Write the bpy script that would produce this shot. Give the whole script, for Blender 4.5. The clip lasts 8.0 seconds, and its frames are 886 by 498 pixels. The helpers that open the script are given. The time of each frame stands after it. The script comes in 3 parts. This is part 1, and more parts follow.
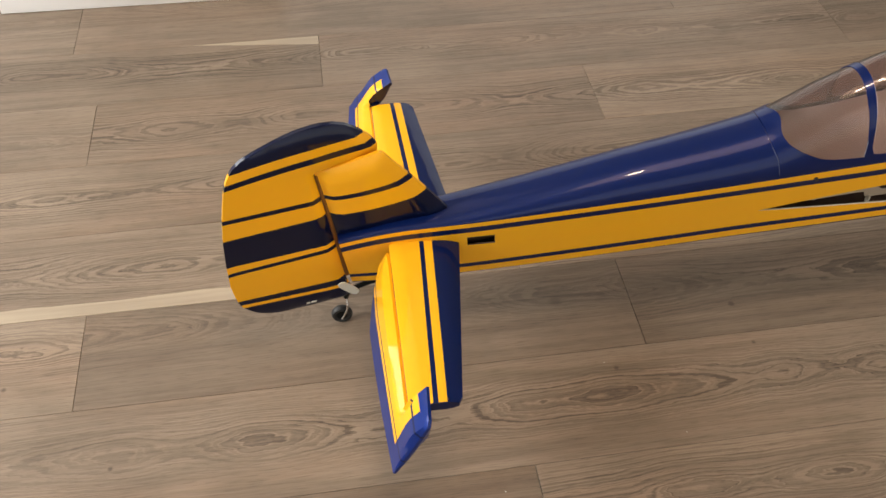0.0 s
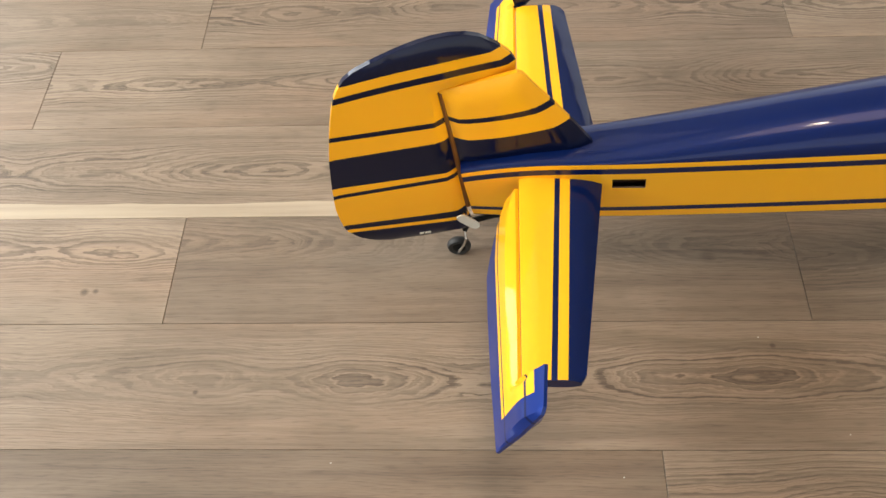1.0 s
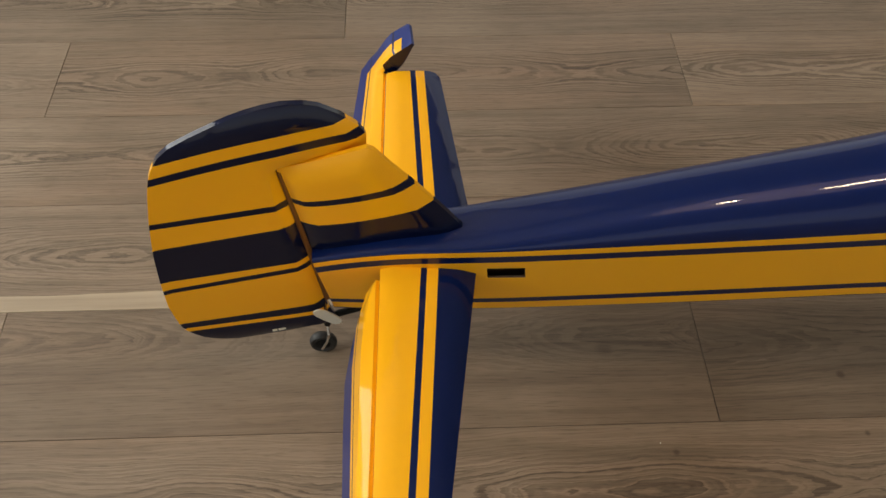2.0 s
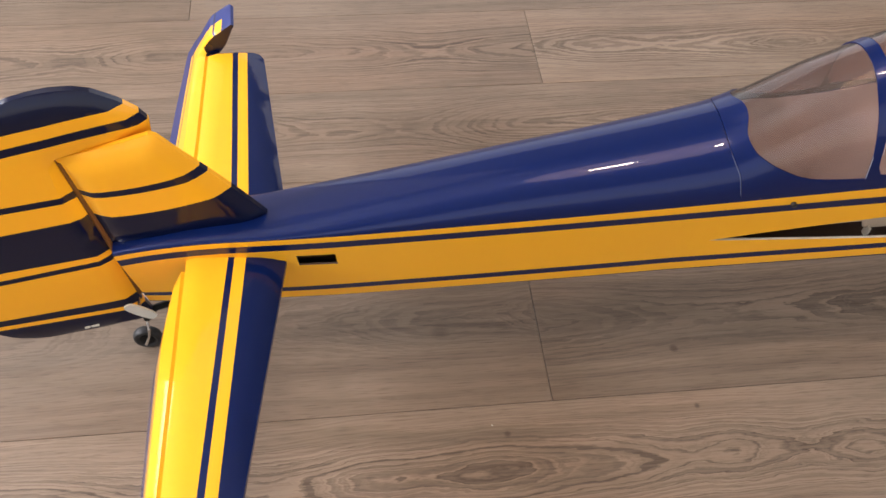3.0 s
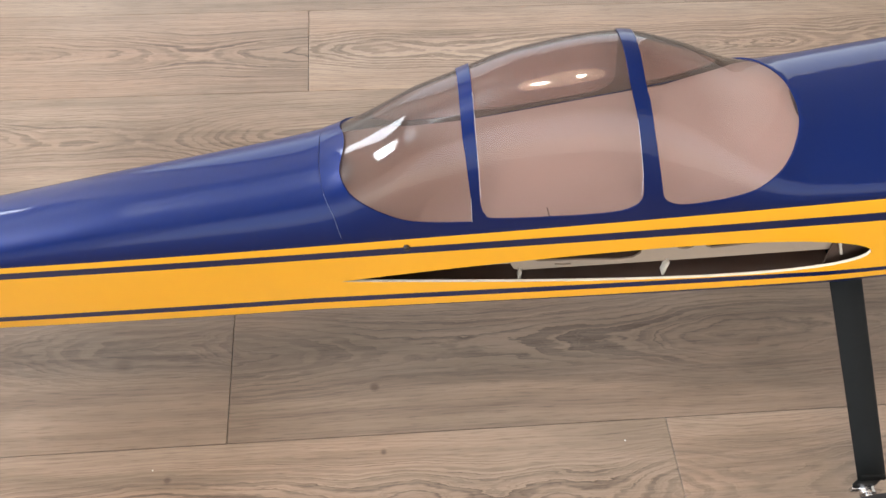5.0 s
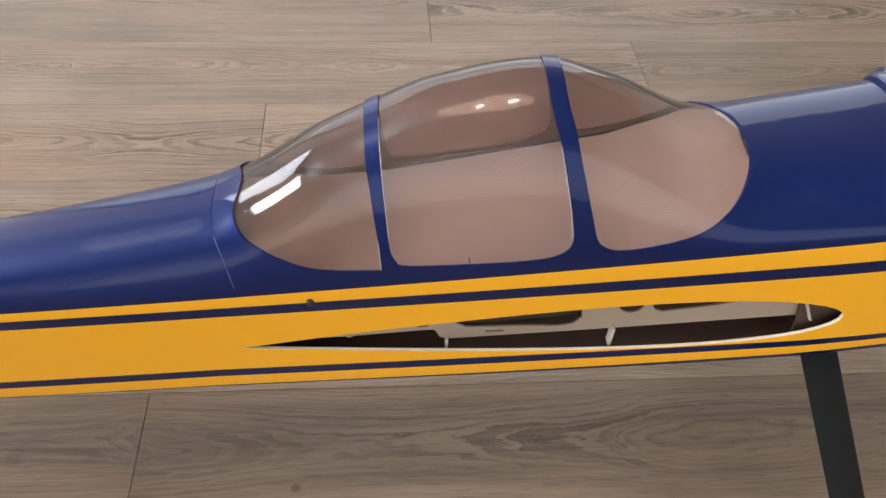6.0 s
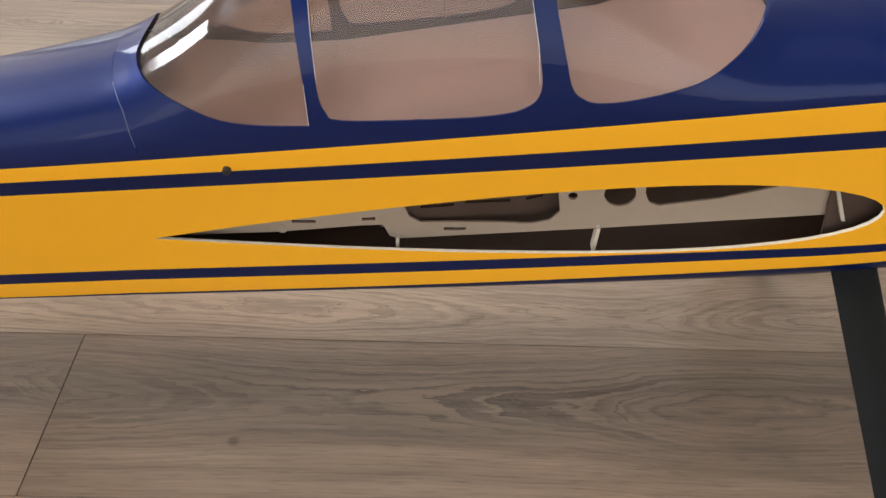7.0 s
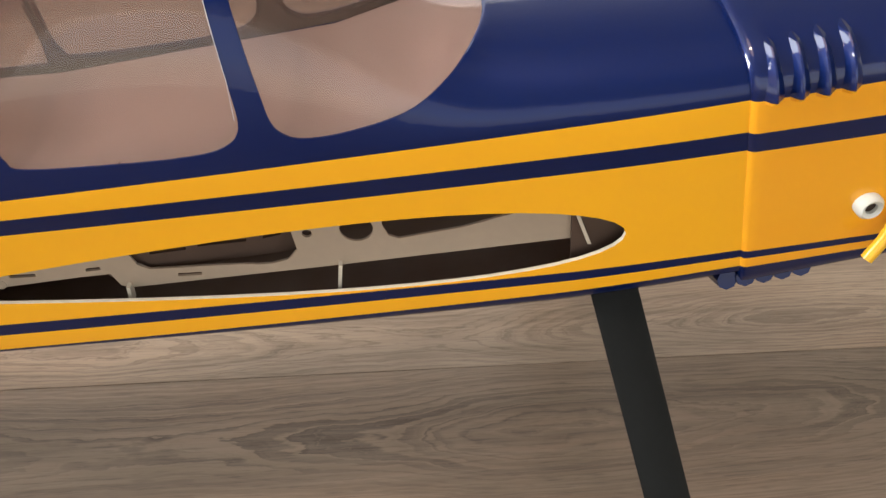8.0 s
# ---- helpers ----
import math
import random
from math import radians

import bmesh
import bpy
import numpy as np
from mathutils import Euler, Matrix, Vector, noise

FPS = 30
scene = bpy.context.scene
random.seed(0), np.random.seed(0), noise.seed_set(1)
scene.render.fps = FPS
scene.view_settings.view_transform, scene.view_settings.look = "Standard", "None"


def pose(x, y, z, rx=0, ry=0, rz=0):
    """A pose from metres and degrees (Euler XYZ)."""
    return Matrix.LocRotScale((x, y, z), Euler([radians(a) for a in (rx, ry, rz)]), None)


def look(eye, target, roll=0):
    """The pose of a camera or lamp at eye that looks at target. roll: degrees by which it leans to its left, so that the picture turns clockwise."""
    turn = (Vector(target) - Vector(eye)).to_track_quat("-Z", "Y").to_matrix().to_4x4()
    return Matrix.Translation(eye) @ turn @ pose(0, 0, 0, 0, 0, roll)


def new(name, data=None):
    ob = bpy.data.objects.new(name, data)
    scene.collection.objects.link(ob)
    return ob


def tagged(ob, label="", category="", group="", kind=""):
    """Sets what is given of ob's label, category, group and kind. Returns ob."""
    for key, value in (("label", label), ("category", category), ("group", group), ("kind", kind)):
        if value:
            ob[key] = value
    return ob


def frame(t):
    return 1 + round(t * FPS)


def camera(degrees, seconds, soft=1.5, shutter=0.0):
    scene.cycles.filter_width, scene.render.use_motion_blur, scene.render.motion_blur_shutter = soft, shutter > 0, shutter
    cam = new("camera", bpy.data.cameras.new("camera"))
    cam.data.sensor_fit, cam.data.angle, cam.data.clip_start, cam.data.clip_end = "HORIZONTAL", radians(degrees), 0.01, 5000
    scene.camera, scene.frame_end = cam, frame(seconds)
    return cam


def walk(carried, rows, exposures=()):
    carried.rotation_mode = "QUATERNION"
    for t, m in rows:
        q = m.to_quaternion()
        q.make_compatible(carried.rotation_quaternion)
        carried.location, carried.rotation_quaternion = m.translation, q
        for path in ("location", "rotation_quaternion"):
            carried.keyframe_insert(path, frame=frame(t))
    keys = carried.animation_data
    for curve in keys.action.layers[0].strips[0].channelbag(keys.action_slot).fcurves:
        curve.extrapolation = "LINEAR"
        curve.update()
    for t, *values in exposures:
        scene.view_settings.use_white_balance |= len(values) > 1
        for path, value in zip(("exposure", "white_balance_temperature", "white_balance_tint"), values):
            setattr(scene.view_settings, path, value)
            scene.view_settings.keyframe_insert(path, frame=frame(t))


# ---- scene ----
cam = camera(52.6, 8.0)
PATH = [
    (0, (0.002, -0.973, 1.245), (0.192, 0.361, -0.233), 0.8),
    (0.3, (0.02, -0.892, 1.217), (0.095, 0.351, -0.348), -0.9),
    (0.5, (-0.009, -0.885, 1.183), (0.016, 0.33, -0.405), -0.8),
    (1, (0.017, -0.787, 1.143), (-0.093, 0.357, -0.494), -4.2),
    (1.2, (0.02, -0.722, 1.135), (-0.096, 0.395, -0.52), -4.2),
    (1.5, (0.025, -0.668, 1.079), (-0.05, 0.499, -0.544), -2.6),
    (1.7, (0.066, -0.656, 1.056), (-0.019, 0.549, -0.538), -2.6),
    (2, (0.105, -0.655, 1.031), (0.142, 0.602, -0.525), 0.8),
    (2.2, (0.118, -0.641, 1.006), (0.236, 0.609, -0.55), 4.0),
    (3.3, (0.29, -0.644, 1.02), (0.483, 0.569, -0.559), 4.0),
    (3.5, (0.308, -0.641, 1.022), (0.514, 0.575, -0.552), 4.4),
    (4, (0.436, -0.62, 1.029), (0.667, 0.61, -0.531), 4.9),
    (4.2, (0.531, -0.6, 1.022), (0.71, 0.63, -0.545), 3.6),
    (4.5, (0.621, -0.577, 1.012), (0.803, 0.623, -0.577), 5.1),
    (4.7, (0.669, -0.579, 1.017), (0.78, 0.611, -0.586), 2.9),
    (5, (0.669, -0.573, 0.997), (0.807, 0.616, -0.605), 3.6),
    (5.2, (0.683, -0.582, 0.998), (0.829, 0.633, -0.583), 4.3),
    (6.3, (0.784, -0.574, 0.794), (0.892, 0.928, -0.522), 3.0),
    (6.5, (0.8, -0.573, 0.755), (0.867, 0.944, -0.546), 2.7),
    (6.8, (0.797, -0.567, 0.719), (0.885, 0.946, -0.586), 3.8),
    (7, (0.831, -0.571, 0.679), (0.863, 0.97, -0.596), 3.0),
    (7.5, (0.888, -0.56, 0.655), (0.929, 0.962, -0.642), 3.1),
    (7.7, (0.906, -0.537, 0.667), (1.044, 0.979, -0.63), 3.3),
    (8, (0.958, -0.522, 0.681), (1.159, 1.003, -0.602), 3.5),
]
EXPO = [(0.0, -0.46, 6600, 9), (0.5, -0.17, 6450, 8), (1.0, -0.19, 6400, 6), (1.5, -0.67, 6450, 5), (2.0, -1.05, 6800, 6), (2.6, -0.49, 6400, 10), (3.5, 0.03, 6050, 20), (4.0, 0.19, 5950, 16), (4.5, 0.52, 5850, 13), (5.0, 0.54, 5850, 10), (5.7, 0.28, 5950, 10), (6.5, -0.05, 6000, 10), (7.0, 0.02, 6100, 10), (7.5, 0.26, 6200, 9), (8.0, 0.13, 6250, 9)]
walk(cam, [(t, look(eye, target, roll)) for t, eye, target, roll in PATH], EXPO)

# ---------------------------------------------------------------- light
world = bpy.data.worlds.new("sky")
scene.world = world
world.use_nodes = True
wn = world.node_tree.nodes
sky = wn.new("ShaderNodeTexSky")
sky.sky_type, sky.sun_disc = "NISHITA", False
sky.sun_elevation, sky.sun_rotation = radians(40), radians(250)
world.node_tree.links.new(sky.outputs[0], wn["Background"].inputs[0])
wn["Background"].inputs[1].default_value = 0.1


def area_lamp(name, eye, target, sx, sy, power, color):
    data = bpy.data.lights.new(name, "AREA")
    data.shape, data.size, data.size_y, data.energy, data.color = "RECTANGLE", sx, sy, power, color
    ob = new(name, data)
    ob.matrix_world = look(eye, target)
    return ob


area_lamp("window_light_west", (-3.3, -0.3, 1.8), (0, -0.3, 0.9), 1.2, 1.2, 190, (0.98, 0.97, 0.95))
area_lamp("window_light_west", (-3.3, 2.0, 1.5), (0, 0.2, 0.3), 1.9, 1.5, 92, (0.98, 0.97, 0.95))
# unseen wide fill, added to brighten the plane's near yellow side
area_lamp("fill_light_south", (1.2, -3.3, 1.05), (1.2, 0, 0.95), 5.8, 2.0, 46, (1.0, 0.90, 0.78))
# added fill for the floor behind the plane, no window known there
area_lamp("fill_light_far", (0.4, 3.3, 1.5), (0.4, 0, 1.1), 4.6, 1.7, 38, (1.0, 0.93, 0.83))
area_lamp("window_light_east", (4.1, -0.95, 1.5), (1.0, -0.6, 0.6), 0.8, 1.5, 14, (1.0, 0.93, 0.84))
for k in (-0.18, 0.18):
    area_lamp("ceiling_light_glow", (0.35 + k, -0.3, 2.418), (0.35 + k, -0.3, 0), 0.10, 0.09, 7, (1.0, 0.80, 0.60))

# ---------------------------------------------------------------- node helpers


class Net:
    """Short hand for a material's node tree."""

    def __init__(self, name):
        self.mat = bpy.data.materials.new(name)
        self.mat.use_nodes = True
        self.t = self.mat.node_tree
        self.bsdf = self.t.nodes["Principled BSDF"]

    def link(self, a, b):
        self.t.links.new(a, b)

    def feed(self, sock, v):
        if isinstance(v, (int, float)):
            sock.default_value = v
        elif isinstance(v, tuple):
            sock.default_value = (*v, 1.0) if len(v) == 3 and sock.type == "RGBA" else v
        else:
            self.link(v, sock)

    def m(self, op, a, b=0.0, c=None):
        n = self.t.nodes.new("ShaderNodeMath")
        n.operation = op
        self.feed(n.inputs[0], a)
        self.feed(n.inputs[1], b)
        if c is not None:
            self.feed(n.inputs[2], c)
        return n.outputs[0]

    def coords(self, kind="Object"):
        n = self.t.nodes.new("ShaderNodeTexCoord")
        return n.outputs[kind]

    def xyz(self, v):
        n = self.t.nodes.new("ShaderNodeSeparateXYZ")
        self.link(v, n.inputs[0])
        return n.outputs

    def vec(self, x, y, z):
        n = self.t.nodes.new("ShaderNodeCombineXYZ")
        for i, v in enumerate((x, y, z)):
            self.feed(n.inputs[i], v)
        return n.outputs[0]

    def noise(self, v, scale, detail=3.0, rough=0.5, distort=0.0):
        n = self.t.nodes.new("ShaderNodeTexNoise")
        self.link(v, n.inputs["Vector"])
        for k, x in (("Scale", scale), ("Detail", detail), ("Roughness", rough), ("Distortion", distort)):
            n.inputs[k].default_value = x
        return n.outputs[0]

    def mix(self, f, a, b, blend="MIX"):
        n = self.t.nodes.new("ShaderNodeMix")
        n.data_type, n.blend_type = "RGBA", blend
        self.feed(n.inputs[0], f)
        self.feed(n.inputs[6], a)
        self.feed(n.inputs[7], b)
        return n.outputs[2]

    def remap(self, f, a, b, lo, hi):
        n = self.t.nodes.new("ShaderNodeMapRange")
        self.feed(n.inputs[0], f)
        for i, v in enumerate((a, b, lo, hi)):
            n.inputs[1 + i].default_value = v
        return n.outputs[0]

    def bump(self, h, strength, dist):
        n = self.t.nodes.new("ShaderNodeBump")
        n.inputs["Strength"].default_value, n.inputs["Distance"].default_value = strength, dist
        self.link(h, n.inputs["Height"])
        self.link(n.outputs[0], self.bsdf.inputs["Normal"])

    def set(self, **kw):
        for k, v in kw.items():
            self.feed(self.bsdf.inputs[k.replace("_", " ")], v)
        return self


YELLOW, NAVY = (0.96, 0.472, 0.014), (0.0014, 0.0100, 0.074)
# same navy film, light put into elevators and deck, shade into fin and rudder
NAVY_LIT, NAVY_SHADED = (0.0036, 0.0250, 0.190), (0.0012, 0.0045, 0.030)
DECK_LIT = (0.0017, 0.0112, 0.084)


def plain(name, color, rough=0.5, metal=0.0, grain=30.0, vary=0.12, bump=0.1, **kw):
    """A surface of one paint or stuff, with blotches, fine grain and uneven gloss."""
    n = Net(name)
    v = n.coords()
    big, fine = n.noise(v, grain * 0.15), n.noise(v, grain * 4, 4)
    dark = tuple(c * (1 - vary) for c in color)
    lite = tuple(min(1, c * (1 + vary)) for c in color)
    n.set(Base_Color=n.mix(n.m("ADD", n.m("MULTIPLY", big, 0.6), n.m("MULTIPLY", fine, 0.4)), dark, lite), Metallic=metal)
    n.set(Roughness=n.remap(n.noise(v, grain), 0.3, 0.7, rough * 0.85, min(1, rough * 1.15)), **kw)
    if bump:
        n.bump(fine, bump, 0.0005)
    return n.mat


def film(name, pattern, coat=0.75, ior=1.40):
    """Glossy iron-on covering film; pattern(net, x, y, z) gives its colour."""
    n = Net(name)
    v = n.coords()
    x, y, z = n.xyz(v)
    wrinkle = n.noise(v, 34, 5, 0.6)
    dust = n.noise(v, 160, 2)
    paint = pattern(n, x, y, z)
    rgb = n.t.nodes.new("ShaderNodeSeparateColor")
    n.link(paint, rgb.inputs[0])
    pearl = n.m("GREATER_THAN", rgb.outputs[2], rgb.outputs[0])
    n.set(Base_Color=paint, Metallic=n.m("MULTIPLY", pearl, 0.24), Roughness=0.38, Specular_IOR_Level=0.08)
    n.set(Coat_Weight=coat, Coat_IOR=ior, Coat_Roughness=n.remap(n.m("ADD", wrinkle, n.m("MULTIPLY", dust, 0.4)), 0.4, 1.0, 0.012, 0.05))
    crease = n.noise(n.vec(n.m("MULTIPLY", x, 60.0), n.m("MULTIPLY", y, 190.0), n.m("MULTIPLY", z, 190.0)), 1.0, 2, 0.5)
    n.bump(n.m("MULTIPLY_ADD", crease, 0.22, wrinkle), 0.08, 0.002)
    n.link(n.bsdf.inputs["Normal"].links[0].from_socket, n.bsdf.inputs["Coat Normal"])
    return n.mat


def poly(n, x, a, b, c, tail):
    """A stripe's height along the fuselage, with its bend at the tail."""
    t = n.m("MAXIMUM", n.m("SUBTRACT", 0.1, x), 0.0)
    flat = n.m("MULTIPLY_ADD", n.m("MULTIPLY_ADD", x, c, b), x, a)
    return n.m("MULTIPLY_ADD", n.m("MULTIPLY", t, t), tail, flat)


STRIPES = [(0.1067, 0.1063, 0.0497, 0.6), (0.1202, 0.1189, 0.0357, 0.6), (0.1288, 0.1303, 0.0248, 0.6),
           (0.2158, 0.1239, 0.0272, -0.9), (0.2287, 0.1221, 0.0291, -0.9), (0.2385, 0.1236, 0.0370, -0.9)]


def line(i, x):
    a, b, c, d = STRIPES[i]
    return a + b * x + c * x * x + d * max(0.0, 0.1 - x) ** 2


def fuselage_paint(n, x, y, z, yellow=YELLOW):
    col = NAVY
    for k, st in enumerate(STRIPES):
        col = n.mix(n.m("GREATER_THAN", z, poly(n, x, *st)), col, yellow if k % 2 == 0 else DECK_LIT if k == 5 else NAVY)
    return col


def lines_paint(bounds, first):
    """Colours that change at straight or bent lines z = a + b x + c x^2."""
    def pattern(n, x, y, z):
        col, now = first, first
        for a, b, c in bounds:
            now = NAVY_SHADED if now is YELLOW else YELLOW
            col = n.mix(n.m("GREATER_THAN", z, n.m("MULTIPLY_ADD", n.m("MULTIPLY_ADD", x, c, b), x, a)), col, now)
        return col
    return pattern


def through_points(p, q, bend=0.0):
    """a, b, c of the line through two points, bent upward by bend halfway."""
    b = (q[1] - p[1]) / (q[0] - p[0])
    a = p[1] - b * p[0]
    k = 4 * bend / (q[0] - p[0]) ** 2
    return a - k * p[0] * q[0], b + k * (p[0] + q[0]), -k


KNOTS = [(0.656, -0.043, 0.005), (0.416, -0.153, 0.004), (-0.403, -0.239, 0.0035), (-0.609, -0.073, 0.006), (-0.592, -0.071, 0.004), (0.345, 0.003, 0.010), (-0.517, 0.823, 0.012), (0.665, -0.13, 0.0035)]


def oak(name="oiled_oak", sap=None):
    n = Net(name)
    obj = n.coords()
    x, y, z = n.xyz(obj)
    info = n.t.nodes.new("ShaderNodeObjectInfo")
    r = info.outputs["Random"]
    grain = n.t.nodes.new("ShaderNodeSeparateColor")
    n.link(info.outputs["Color"], grain.inputs[0])
    r2 = grain.outputs[2]
    r3 = n.m("FRACT", n.m("MULTIPLY", r, 41.7))
    xs = n.m("MULTIPLY_ADD", r, 37.0, x)
    ys = n.m("MULTIPLY_ADD", r2, 11.0, y)
    p = n.vec(xs, ys, 0.0)
    stretch = n.vec(n.m("MULTIPLY", xs, 1.6), n.m("MULTIPLY", ys, 9.0), r3)
    # growth rings: the board cuts a leaning, wavering trunk a little above or beside its heart
    heart = n.m("MULTIPLY_ADD", n.m("SUBTRACT", grain.outputs[0], 0.5), 0.2, n.m("MULTIPLY", n.m("SUBTRACT", n.noise(n.vec(n.m("MULTIPLY", xs, 1.1), r3, 0.0), 1.0, 1), 0.5), 0.05))
    off = n.m("SUBTRACT", y, heart)
    depth = n.m("MULTIPLY", n.m("SUBTRACT", n.noise(n.vec(n.m("MULTIPLY", xs, 1.6), 3.7, r3), 1.0, 2, 0.5), 0.25), 0.17)
    radius = n.m("SQRT", n.m("MULTIPLY_ADD", off, off, n.m("MULTIPLY", depth, depth)))
    warp = n.noise(n.vec(n.m("MULTIPLY", xs, 2.4), n.m("MULTIPLY", ys, 14.0), r3), 1.0, 2.0, 0.5, 0.5)
    wob = n.noise(n.vec(n.m("MULTIPLY", xs, 19.0), n.m("MULTIPLY", ys, 75.0), r3), 1.0, 3, 0.6)
    count = n.m("MULTIPLY_ADD", n.m("MULTIPLY", radius, radius), 500.0, n.m("ADD", n.m("MULTIPLY", radius, n.remap(r3, 0, 1, 150, 200)), n.m("ADD", n.m("MULTIPLY", warp, 3.2), n.m("MULTIPLY", wob, 1.5))))
    drift = n.t.nodes.new("ShaderNodeTexNoise")
    drift.noise_dimensions = "1D"
    n.link(n.m("MULTIPLY_ADD", r, 50.0, n.m("MULTIPLY", count, 0.45)), drift.inputs["W"])
    count = n.m("MULTIPLY_ADD", drift.outputs[0], 1.4, count)
    year = n.t.nodes.new("ShaderNodeTexWhiteNoise")
    year.noise_dimensions = "1D"
    n.link(n.m("FLOOR", count), year.inputs["W"])
    ring = n.m("FRACT", count)
    line_ = n.m("MULTIPLY", n.remap(ring, 0.22, 0.72, 0.0, 1.0), n.remap(ring, 0.80, 1.0, 1.0, 0.0))
    flame = n.remap(n.m("ABSOLUTE", off), 0.025, 0.085, 1.0, 0.4)
    patch = n.remap(n.noise(stretch, 1.0, 2), 0.34, 0.54, 0.45, 1.05)
    fibre = n.noise(n.vec(n.m("MULTIPLY", xs, 5.0), n.m("MULTIPLY", ys, 150.0), 0.0), 1.0, 4, 0.65)
    streak = n.noise(n.vec(n.m("MULTIPLY", xs, 1.8), n.m("MULTIPLY", ys, 42.0), r3), 1.0, 3, 0.6)
    pores = n.noise(n.vec(n.m("MULTIPLY", xs, 30.0), n.m("MULTIPLY", ys, 480.0), 0.0), 1.0, 2, 0.5)
    strength = n.m("MULTIPLY", n.remap(year.outputs[0], 0, 1, 0.6, 1.1), n.remap(pores, 0.35, 0.6, 0.85, 1.0))
    ring = n.m("MULTIPLY", n.m("MULTIPLY", line_, n.m("MULTIPLY", strength, grain.outputs[1])), n.m("MULTIPLY", flame, patch))
    blotch = n.noise(p, 3.2, 3)
    tone = n.mix(n.m("ADD", n.remap(blotch, 0.3, 0.7, 0.0, 0.7), n.m("MULTIPLY", r2, 0.42)), (0.190, 0.143, 0.103), (0.318, 0.250, 0.186))
    tone = n.mix(n.remap(n.noise(n.vec(n.m("MULTIPLY", xs, 1.5), n.m("MULTIPLY", ys, 6.0), r2), 1.0, 2), 0.45, 0.65, 0.0, 0.65), tone, (0.285, 0.196, 0.134))
    smoke = n.noise(n.vec(n.m("MULTIPLY", xs, 3.0), n.m("MULTIPLY", ys, 11.0), r), 1.0, 3, 0.6, 0.6)
    tone = n.mix(n.remap(smoke, 0.48, 0.68, 0.0, 0.5), tone, (0.150, 0.118, 0.082))
    tone = n.mix(n.remap(streak, 0.46, 0.72, 0.0, 0.52), tone, (0.115, 0.083, 0.060))
    tone = n.mix(n.m("MULTIPLY", ring, 0.98), tone, (0.066, 0.048, 0.034))
    tone = n.mix(n.remap(fibre, 0.42, 0.68, 0.0, 0.30), tone, (0.350, 0.275, 0.210))
    tone = n.mix(n.remap(pores, 0.54, 0.72, 0.0, 0.40), tone, (0.075, 0.054, 0.039))
    where = n.t.nodes.new("ShaderNodeNewGeometry").outputs["Position"]
    for kx, ky, kr in KNOTS:
        d = n.t.nodes.new("ShaderNodeVectorMath")
        d.operation = "DISTANCE"
        n.link(where, d.inputs[0])
        d.inputs[1].default_value = (kx, ky, 0.0)
        far = n.m("MULTIPLY_ADD", n.m("SUBTRACT", wob, 0.5), kr * 1.2, d.outputs["Value"])
        tone = n.mix(n.remap(far, kr * 0.6, kr * 1.5, 0.3 if kr > 0.008 else 0.6, 0.0), tone, (0.05, 0.036, 0.026))
    shade = n.remap(r2, 0.0, 1.0, 0.62, 1.18)
    tone = n.mix(1.0, tone, n.vec(shade, shade, shade), "MULTIPLY")
    if sap:
        edge, slope, end = sap
        lim = n.m("MULTIPLY_ADD", n.m("SUBTRACT", blotch, 0.5), 0.03, n.m("MINIMUM", n.m("MULTIPLY_ADD", n.m("SUBTRACT", x, end), slope, edge), edge if edge < 0 else 9.0))
        side = n.m("GREATER_THAN", n.m("MULTIPLY", y, -1.0 if edge < 0 else 1.0), n.m("MULTIPLY", lim, -1.0 if edge < 0 else 1.0))
        tone = n.mix(n.m("MULTIPLY", side, n.remap(streak, 0.35, 0.7, 0.85, 0.5)), tone, (0.47, 0.395, 0.295))
    n.set(Base_Color=tone, Roughness=n.remap(n.m("ADD", fibre, ring), 0.3, 1.4, 0.36, 0.55), Specular_IOR_Level=0.4)
    n.bump(n.m("SUBTRACT", n.m("MULTIPLY", fibre, 0.6), n.m("ADD", n.m("MULTIPLY", ring, 0.4), pores)), 0.25, 0.0006)
    return n.mat


def tinted_glass():
    n = Net("bronze_tinted_acrylic")
    out = n.t.nodes["Material Output"]
    clear = n.t.nodes.new("ShaderNodeBsdfTransparent")
    clear.inputs[0].default_value = (0.84, 0.775, 0.745, 1)
    gloss = n.t.nodes.new("ShaderNodeBsdfGlossy")
    gloss.inputs["Roughness"].default_value = 0.045
    face = n.t.nodes.new("ShaderNodeFresnel")
    face.inputs["IOR"].default_value = 1.49
    share = n.m("MULTIPLY", face.outputs[0], 1.25)
    dust = n.t.nodes.new("ShaderNodeBsdfDiffuse")
    dust.inputs["Color"].default_value = (0.75, 0.66, 0.62, 1)
    veil = n.t.nodes.new("ShaderNodeMixShader")
    veil.inputs[0].default_value = 0.035
    n.link(clear.outputs[0], veil.inputs[1])
    n.link(dust.outputs[0], veil.inputs[2])
    both = n.t.nodes.new("ShaderNodeMixShader")
    n.link(share, both.inputs[0])
    n.link(veil.outputs[0], both.inputs[1])
    n.link(gloss.outputs[0], both.inputs[2])
    n.link(both.outputs[0], out.inputs[0])
    n.t.nodes.remove(n.bsdf)
    return n.mat


def clear_tint():
    n = Net("bronze_tint_inner_face")
    clear = n.t.nodes.new("ShaderNodeBsdfTransparent")
    clear.inputs[0].default_value = (0.84, 0.775, 0.745, 1)
    n.link(clear.outputs[0], n.t.nodes["Material Output"].inputs[0])
    n.t.nodes.remove(n.bsdf)
    return n.mat


def glowing(name, color, power):
    n = Net(name)
    n.set(Base_Color=color, Emission_Color=color, Emission_Strength=power)
    return n.mat


